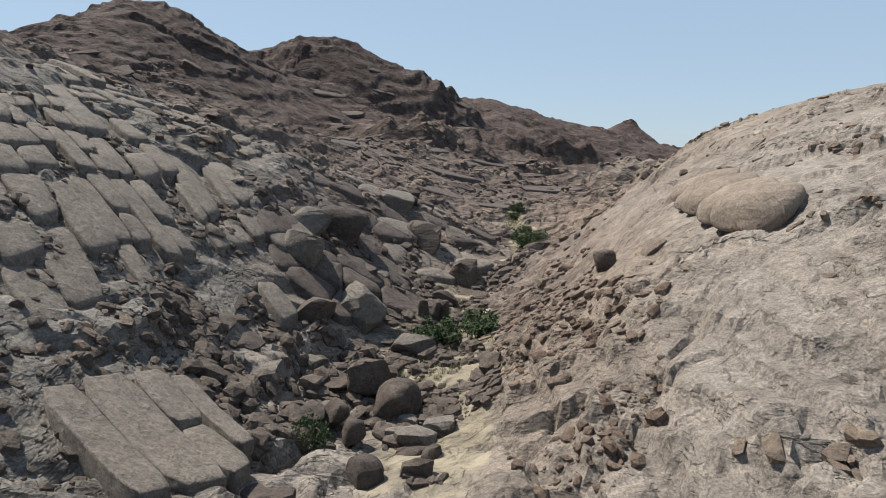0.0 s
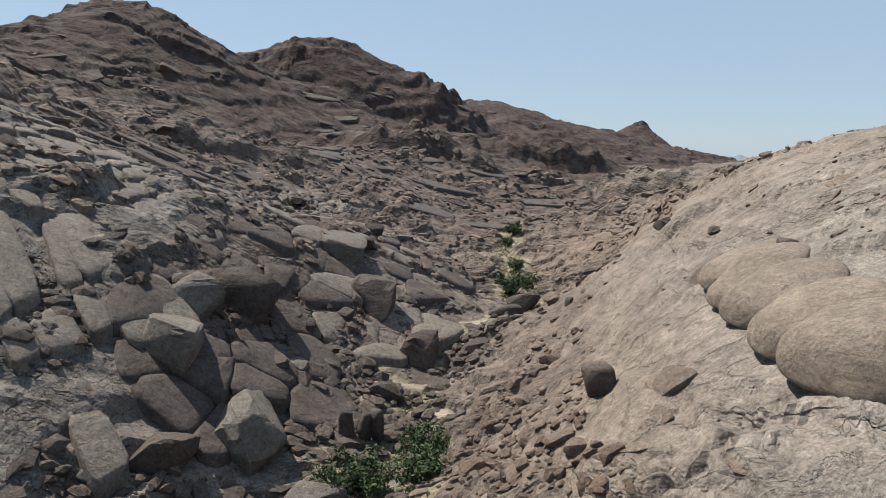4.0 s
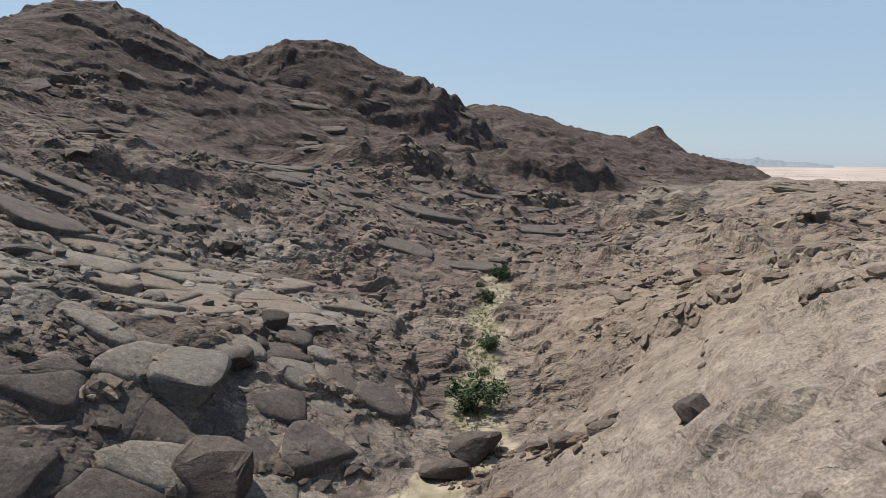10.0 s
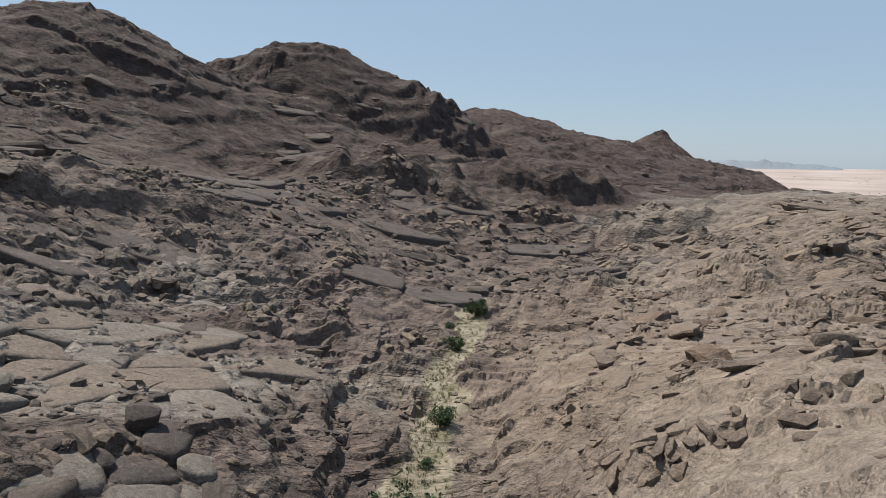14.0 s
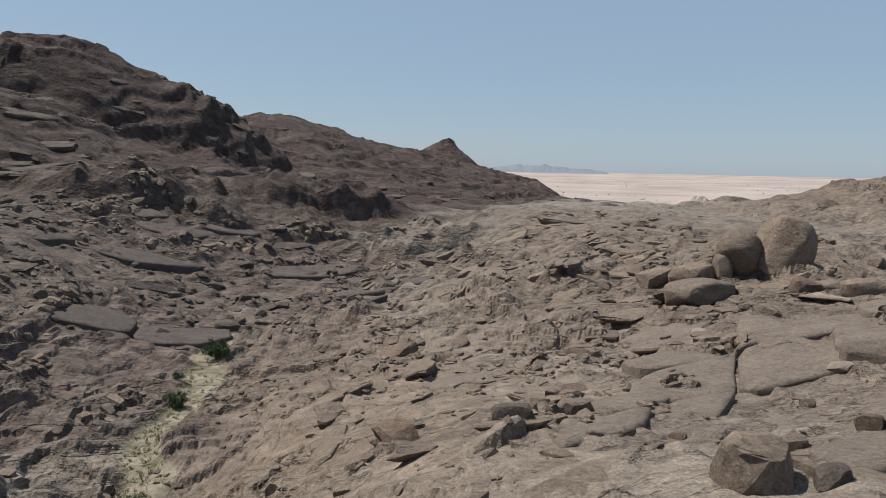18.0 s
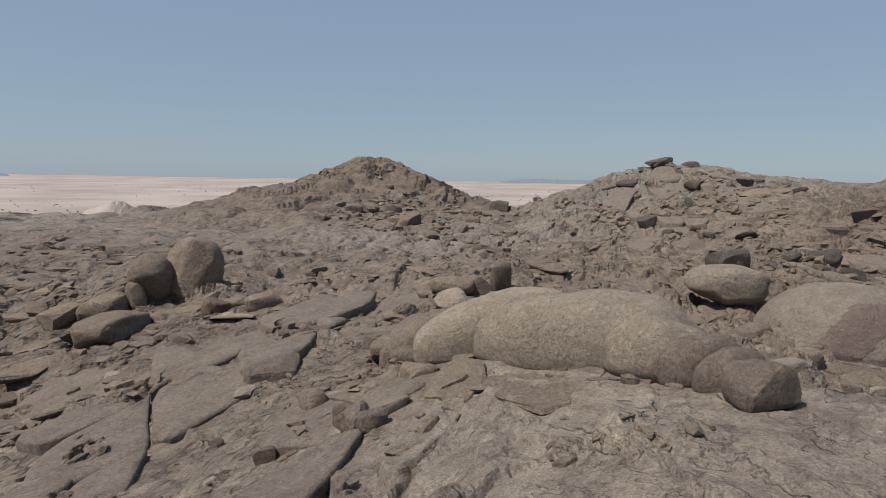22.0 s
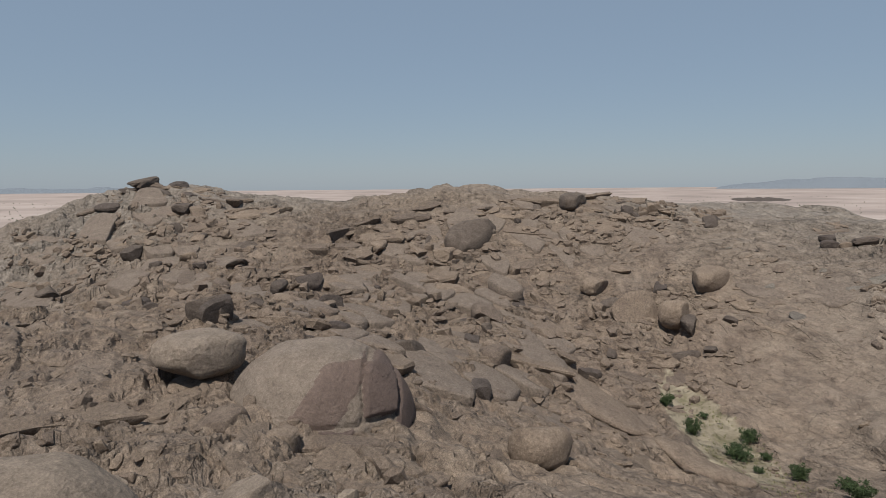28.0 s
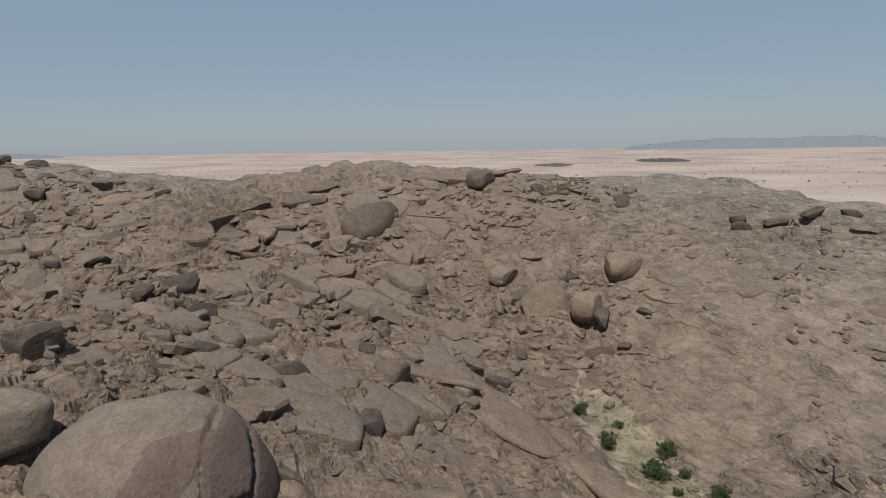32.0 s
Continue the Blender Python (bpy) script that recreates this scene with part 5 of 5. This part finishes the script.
rubble("flank_rubble", [((8, 42, 5, 20, -8), 1700, 0.1, 0.8, 0.2), ((13, 72, 4, 10, 10), 380, 0.15, 0.8, 0.2), ((26, 60, 10, 24, 0), 110, 0.12, 0.5, 0.3), ((30, 125, 12, 34, 0), 200, 0.2, 0.8, 0.4)], ROUGE, "reddish broken stones on the flank", 22)
rubble("saddle_rubble", [((50, 98, 22, 28, 0), 440, 0.25, 1.6, 0.5), ((80, 76, 20, 30, 0), 495, 0.3, 1.8, 0.5), ((140, 40, 34, 32, 0), 825, 0.5, 2.8, 0.5), ((138, 0, 18, 20, 0), 385, 0.5, 2.2, 0.4),
                         ((185, 85, 40, 26, 10), 715, 0.9, 3.2, 0.4), ((128, -34, 30, 18, 20), 165, 0.3, 1.4, 0.7), ((180, 0, 18, 45, 0), 495, 0.8, 3.0, 0.6), ((215, 165, 50, 36, 30), 440, 1.2, 4.0, 0.3)], PALE, "tan stones and broken sheets on the slopes", 23)


def lip_rubble(name, mat, label, seed):
    """Broken blocks that lie along the feet of the ledges."""
    rnd = np.random.default_rng(seed)
    shapes = [stone(1, 940 + n, 6, 0.45, 0.1) for n in range(8)]
    vs, fs, at = [], [], 0
    for ax, ay, bx, by, lip in LEDGES + MORE_LEDGES:
        length = math.hypot(bx - ax, by - ay)
        if length > 20 or lip < 0.4 or rnd.uniform() < 0.4:
            continue
        count = int(2 + 1.4 * length / (0.5 + lip))
        t = rnd.uniform(0, 1, count)
        off = rnd.exponential(0.5 * lip + 0.1, count) * rnd.choice((-1, 1), count, p=(0.25, 0.75))
        x, y = ax + (bx - ax) * t + (by - ay) / length * off, ay + (by - ay) * t - (bx - ax) / length * off
        z, nrm = lay(x, y, 0.6)
        size = lip * rnd.uniform(0.35, 1.5, count) + 0.12
        for k in range(count):
            p, f = shapes[int(rnd.integers(0, 8))]
            m = np.array(turned(nrm[k], 0.7, math.atan2(by - ay, bx - ax) + rnd.normal(0, 0.5)).to_3x3())
            s = size[k]
            vs.append((p * (s * rnd.uniform(0.5, 0.95), s * rnd.uniform(0.35, 0.55), s * rnd.uniform(0.22, 0.42))) @ m.T + (x[k], y[k], z[k] + 0.03 * s))
            fs.append(f + at)
            at += len(p)
    return tagged(new(name, mesh_of(name, np.concatenate(vs), np.concatenate(fs), mat, False)), label, "rubble", kind="stuff")


lip_rubble("ledge_rubble", FLAKE_PALE, "broken granite blocks along the feet of ledges", 24)


def flakes_of_rock(name, regions, mat, label, seed, alone, alone_label, group):
    """Broken edges of thin sheets that jut from the slopes, joined: each leans back from the slope over a shaded foot."""
    rnd = np.random.default_rng(seed)
    k = 11
    turns = np.arange(k) * 2 * math.pi / k
    top = [(r * k + a, r * k + (a + 1) % k, (r + 1) * k + (a + 1) % k, (r + 1) * k + a) for r in range(3) for a in range(k)]
    top += [(3 * k + a, 3 * k + (a + 1) % k, 4 * k) for a in range(k)]
    vs, fs, at, shown = [], [], 0, 0
    for region, count, small, large, thin, lean in regions:
        x, y, _ = spread(*region, count, int(rnd.integers(1, 9999)))
        keep = waves(x, y, 4 * large, 2, 78) > -0.5
        x, y = x[keep], y[keep]
        size = small * (large / small) ** (rnd.uniform(0, 1, len(x)) ** 1.8)
        z, nrm = lay(x, y, 1.6)
        for q in range(len(x)):
            s = size[q]
            r = 0.5 * s * (1 + 0.22 * rnd.normal(0, 1, k).clip(-1.6, 1.6))
            e = rnd.uniform(0.75, 1.0)
            ring = np.stack([np.sign(np.cos(turns)) * np.abs(np.cos(turns)) ** e * r * rnd.uniform(1.1, 2.2), np.sign(np.sin(turns)) * np.abs(np.sin(turns)) ** e * r * rnd.uniform(0.55, 0.9), 0 * r], -1)
            thick = s * thin * rnd.uniform(0.6, 1.4)
            rows = [ring * f + (0, 0, h * thick) for f, h in ((0.8, -1.6), (1.0, -0.45), (0.95, -0.1), (0.72, 0.0))]
            p = np.concatenate(rows + [np.array([[0, 0, 0.08 * thick]])])
            p = p + rnd.normal(0, 0.016 * s, p.shape) * (1, 1, 0.6)
            n = nrm[q]
            yaw = math.atan2(-n[0], n[1]) + rnd.normal(0, 0.5)
            up = np.array((0, 0, 1)) * (1 - lean) + n * lean + rnd.normal(0, 0.06, 3)
            up = up / np.linalg.norm(up)
            ux = np.array((math.cos(yaw), math.sin(yaw), 0))
            ux = ux - up * (ux @ up)
            ux = ux / np.linalg.norm(ux)
            p = p @ np.stack([ux, np.cross(up, ux), up])
            p = p + (x[q], y[q], z[q] + rnd.uniform(-0.4, 0.3) * thick)
            if alone and s > alone and shown < 150 and x[q] < 215 and y[q] < 175:
                shown += 1
                base = p.mean(0)
                me = bpy.data.meshes.new("ledge")
                me.from_pydata((p - base).tolist(), [], top)
                me.materials.append(mat)
                one = new("ledge", me)
                one.location = base
                tagged(one, alone_label, "rock", group)
                continue
            vs.append(p)
            fs += [tuple(i + at for i in face) for face in top]
            at += len(p)
    me = bpy.data.meshes.new(name)
    me.from_pydata(np.concatenate(vs).tolist(), [], fs)
    me.materials.append(mat)
    return tagged(new(name, me), label, "rock ledges", kind="stuff")


flakes_of_rock("tan_ledges", [((50, 98, 24, 30, 0), 130, 0.75, 5, 0.15, 0.85), ((78, 85, 22, 40, 0), 150, 0.88, 6.2, 0.17, 0.8), ((140, 38, 40, 36, 0), 260, 1.2, 8.1, 0.19, 0.75),
                              ((138, 0, 20, 22, 0), 130, 1.1, 5, 0.22, 0.7), ((195, 88, 44, 30, 10), 180, 1.8, 8.8, 0.19, 0.75), ((183, 0, 16, 50, 0), 130, 1.8, 8.8, 0.17, 0.75),
                              ((196, -6, 6, 52, 0), 35, 3.8, 11, 0.14, 0.6), ((128, -34, 32, 18, 20), 40, 0.75, 3.8, 0.12, 0.9), ((148, -48, 14, 6, -40), 20, 1.9, 6.2, 0.2, 0.6), ((230, 180, 55, 40, 30), 130, 2.5, 8.8, 0.24, 0.6),
                              ((236, 95, 14, 16, 0), 30, 2.5, 7.5, 0.22, 0.7), ((23, 58, 11, 32, -8), 65, 0.31, 2.2, 0.1, 0.95), ((34, 116, 14, 36, 0), 130, 0.5, 3.8, 0.13, 0.85), ((62, 140, 32, 26, 0), 120, 1.1, 6.2, 0.17, 0.75),
                              ((105, 95, 22, 26, 0), 90, 1.1, 6.2, 0.18, 0.7), ((100, 25, 18, 22, 0), 60, 1, 5, 0.16, 0.75), ((88, 200, 52, 46, 0), 150, 1.9, 7.5, 0.19, 0.7), ((55, 55, 14, 20, 0), 45, 0.5, 3.1, 0.12, 0.9)], FLAKE_PALE, "jutting tan ledges and broken sheets of granite", 51,
               2.6, "jutting sheet of tan granite over a shaded foot", "tan ledges")
flakes_of_rock("brown_ledges", [((-30, 122, 26, 54, 10), 121, 0.72, 6, 0.16, 0.9), ((8, 190, 58, 42, 0), 121, 1.4, 6, 0.19, 0.75), ((-20, 78, 18, 22, 0), 42, 0.6, 3.6, 0.17, 0.85),
                                ((-6, 96, 14, 26, 0), 107, 0.6, 4.2, 0.17, 0.75), ((-75, 235, 75, 85, 0), 107, 3, 11, 0.2, 0.85), ((-40, 390, 90, 60, 0), 42, 3.6, 11, 0.2, 0.85), ((100, 420, 100, 130, 0), 57, 3.6, 11, 0.2, 0.8),
                                ((-8, 48, 9, 24, 8), 57, 0.6, 2.9, 0.24, 0.6), ((2, 66, 8, 16, -25), 46, 0.6, 3.1, 0.24, 0.6)], FLAKE_DARK, "jutting dark ledges and broken sheets of granite", 52,
               2.4, "jutting sheet of dark varnished granite", "dark ledges")


# ---- shrubs ----
def leaf_material(name, a, b):
    mat, nt, bsdf, geo = material(name, 0.7)
    col = ramp(nt, geo.outputs["Random Per Island"], [(0.0, a), (1.0, b)])
    nt.links.new(col, bsdf.inputs["Base Color"])
    return mat


LEAF = leaf_material("acacia_leaf", (0.022, 0.04, 0.016), (0.06, 0.088, 0.036))
STRAW = leaf_material("dry_grass", (0.11, 0.115, 0.055), (0.2, 0.19, 0.1))
BARK = rock_material("bark", (0.2, 0.16, 0.12), (0.15, 0.115, 0.085), (0.08, 0.06, 0.045), 0.2)


def tapered(points, r0, r1, sides=6):
    vs, fs = [], []
    for n, p in enumerate(points):
        r = r0 + (r1 - r0) * n / (len(points) - 1)
        for k in range(sides):
            a = 2 * math.pi * k / sides
            vs.append((p[0] + r * math.cos(a), p[1] + r * math.sin(a), p[2]))
    for n in range(len(points) - 1):
        for k in range(sides):
            a, b = n * sides + k, n * sides + (k + 1) % sides
            fs.append((a, b, b + sides, a + sides))
    return vs, fs


def shrub_meshes(seed):
    """Stems and a low, uneven crown of small leaves, for a shrub one metre wide."""
    rnd = np.random.default_rng(seed)
    sv, sf, tips = [], [], []
    for n in range(7):
        a, lean = rnd.uniform(0, 6.28), rnd.uniform(0.12, 0.4)
        pts = [(lean * t * math.cos(a) + 0.03 * rnd.normal() * t, lean * t * math.sin(a) + 0.03 * rnd.normal() * t, 0.52 * t - 0.08) for t in (0, 0.35, 0.7, 1.0)]
        v, f = tapered(pts, 0.022, 0.007)
        sf += [tuple(i + len(sv) for i in q) for q in f]
        sv += v
        tips.append(pts[-1])
        tips.append(pts[-2])
    lv, lf = [], []
    for n in range(58):
        base = np.array(tips[int(rnd.integers(0, len(tips)))]) + rnd.normal(0, 0.13, 3) * (1, 1, 0.7)
        base[2] = max(base[2], 0.1)
        for k in range(44):
            c = base + rnd.normal(0, 0.055, 3)
            u, w = rnd.normal(size=3), rnd.normal(size=3)
            u, w = u / np.linalg.norm(u) * 0.042, w / np.linalg.norm(w) * 0.022
            i = len(lv)
            lv += [c - u, c + w, c + u, c - w]
            lf.append((i, i + 1, i + 2, i + 3))
    stem = bpy.data.meshes.new("stems")
    stem.from_pydata(sv, [], sf)
    stem.materials.append(BARK)
    crown = bpy.data.meshes.new("crown")
    crown.from_pydata([tuple(v) for v in lv], [], lf)
    crown.materials.append(LEAF)
    return stem, crown


SHRUBS = [shrub_meshes(n) for n in (3, 4, 5)]


def shrub(x, y, wide, tall, n, label):
    ob = new("shrub")
    ob.matrix_world = pose(x, y, float(height(np.array([x]), np.array([y]))[0]) - 0.05, 0, 0, 50 * n) @ Matrix.Diagonal((wide, wide, tall * 1.35, 1))
    for key, me in zip(("stems", "crown"), SHRUBS[n % 3]):
        part = new(key, me)
        part.parent = ob
    tagged(ob, label, "shrub", "shrubs")


for n, (x, y, wide, tall) in enumerate(((11.2, 89.5, 4.6, 2.9), (16.2, 148.0, 3.4, 2.8), (13.0, 107.6, 2.6, 1.8), (13.8, 129.5, 2.2, 1.8), (12.6, 138.0, 1.4, 1.0), (12.4, 99.0, 1.2, 0.8))):
    shrub(x, y, wide, tall, n, "dark green desert shrub in the stream bed")
for n, (x, y, wide, tall) in enumerate(((-0.4, 48.0, 3.6, 2.2), (2.6, 48.6, 3.2, 1.9), (3.2, 52.4, 2.6, 1.8), (-6.3, 30.2, 1.8, 1.7))):
    shrub(x, y, wide, tall, n + 1, "green desert shrub among ravine boulders")
for n, (x, y, wide, tall) in enumerate(((114.4, 5.2, 2.3, 2.2), (108.0, 3.2, 3.2, 2.0), (110.8, -0.4, 2.2, 2.3), (106.7, 0.4, 1.5, 1.2), (101.1, 0.5, 2.2, 1.9), (91.4, 1.8, 2.6, 2.0), (121.6, 4.8, 2.0, 1.9), (96.3, -1.4, 2.0, 1.2), (118.4, 1.2, 1.3, 1.0), (104.0, 3.4, 1.2, 0.9))):
    shrub(x, y, wide, tall, n, "green desert shrub on pale sand")


def tufts(name, regions, seed, label):
    rnd = np.random.default_rng(seed)
    vs, fs = [], []
    for region, count, tall in regions:
        x, y, _ = spread(*region, count, int(rnd.integers(1, 9999)))
        z = height(x, y)
        for k in range(count):
            for b in range(9):
                a, h = rnd.uniform(0, 6.28), tall * rnd.uniform(0.5, 1.2)
                ox, oy = rnd.normal(0, 0.09, 2)
                dx, dy, i = 0.5 * h * math.cos(a), 0.5 * h * math.sin(a), len(vs)
                px, py = -0.03 * math.sin(a), 0.03 * math.cos(a)
                vs += [(x[k] + ox - px, y[k] + oy - py, z[k] - 0.03), (x[k] + ox + px, y[k] + oy + py, z[k] - 0.03), (x[k] + ox + dx, y[k] + oy + dy, z[k] + h)]
                fs.append((i, i + 1, i + 2))
    me = bpy.data.meshes.new(name)
    me.from_pydata(vs, [], fs)
    me.materials.append(STRAW)
    tagged(new(name, me), label, "grass", kind="stuff")


tufts("dry_grass", [((12.5, 95, 2.0, 16, 0), 110, 0.35), ((14.5, 130, 2.0, 22, -3), 100, 0.35), ((0.5, 49, 4, 9, -10), 260, 0.35), ((12.0, 110, 1.6, 34, -3), 420, 0.3), ((108, 2.5, 16, 4, -9), 200, 0.35)], 31, "dry yellow-green grass tufts in the stream beds")


def far_scrub():
    """Scattered bushes on the plain, far off."""
    rnd = np.random.default_rng(41)
    count = 2600
    r, a = 350 + 2300 * rnd.uniform(0, 1, count) ** 0.8, rnd.uniform(radians(8), radians(165), count)
    x, y = 40 + r * np.sin(a), 50 + r * np.cos(a)
    keep = (outside(x, y) > 0.97) & (waves(x, y, 260, 3, 44) > -0.25)
    x, y = x[keep], y[keep]
    z = height(x, y)
    vs, fs = [], []
    for k in range(len(x)):
        s = rnd.uniform(0.8, 2.6)
        for b in range(9):
            c = np.array((x[k], y[k], z[k] + 0.35 * s)) + rnd.normal(0, 0.32, 3) * s * (1, 1, 0.5)
            i = len(vs)
            vs += [c + rnd.normal(0, 0.35, 3) * s for _ in range(3)]
            fs.append((i, i + 1, i + 2))
    me = bpy.data.meshes.new("far_scrub")
    me.from_pydata([tuple(v) for v in vs], [], fs)
    me.materials.append(LEAF)
    tagged(new("far_scrub", me), "scattered dark bushes far out on the plain", "bushes", kind="stuff")


far_scrub()


# ---- far hills beyond the plain ----
def far_range(az0, az1, far, rise, seed, mat, name, label):
    az = np.radians(np.linspace(az0, az1, 160))
    t = np.linspace(0, 1, 160)
    top = rise * np.clip(np.sin(np.pi * t), 0, 1) ** 0.5 * (0.66 + 0.22 * waves(t * 100, 0 * t, 30, 3, seed, 0.4)) + 1
    rows = []
    for k, (d, share) in enumerate(((-260, 0.0), (-160, 0.35), (-70, 0.75), (0, 1.0), (120, 0.3), (200, 0.0))):
        r = far + d + 30 * waves(t * 100, 0 * t + 40 * k, 9, 2, seed + k)
        x, y = 40 + r * np.sin(az), 50 + r * np.cos(az)
        rows.append(np.stack([x, y, height(x, y) - 3 + top * share * (1 + 0.12 * waves(t * 100, 0 * t + 17 * k, 5, 3, seed + 9))], -1))
    p = np.concatenate(rows)
    k = np.arange(len(p)).reshape(len(rows), 160)
    f = np.stack([k[:-1, :-1], k[:-1, 1:], k[1:, 1:], k[1:, :-1]], -1).reshape(-1, 4)
    tagged(new(name, mesh_of(name, p, f, mat)), label, "hills", kind="structure")


# distance haze is put into this blue-grey base colour
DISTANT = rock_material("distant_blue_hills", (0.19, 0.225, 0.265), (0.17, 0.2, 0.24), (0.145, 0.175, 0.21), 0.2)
far_range(124.5, 152, 4300, 84, 3, DISTANT, "backdrop", "mountain range beyond the desert plain, haze painted in its blue-grey")
far_range(17, 28, 4300, 62, 5, DISTANT, "backdrop", "low hills beyond the desert plain, haze painted in their blue-grey")
far_range(66, 80, 4500, 56, 8, DISTANT, "backdrop", "low hills on the desert horizon, painted faint with haze")
far_range(125.5, 130, 2300, 12, 11, DARK, "backdrop", "small dark hill far out on the plain")
far_range(117, 121, 2000, 8, 13, DARK, "backdrop", "small dark rise far out on the plain")
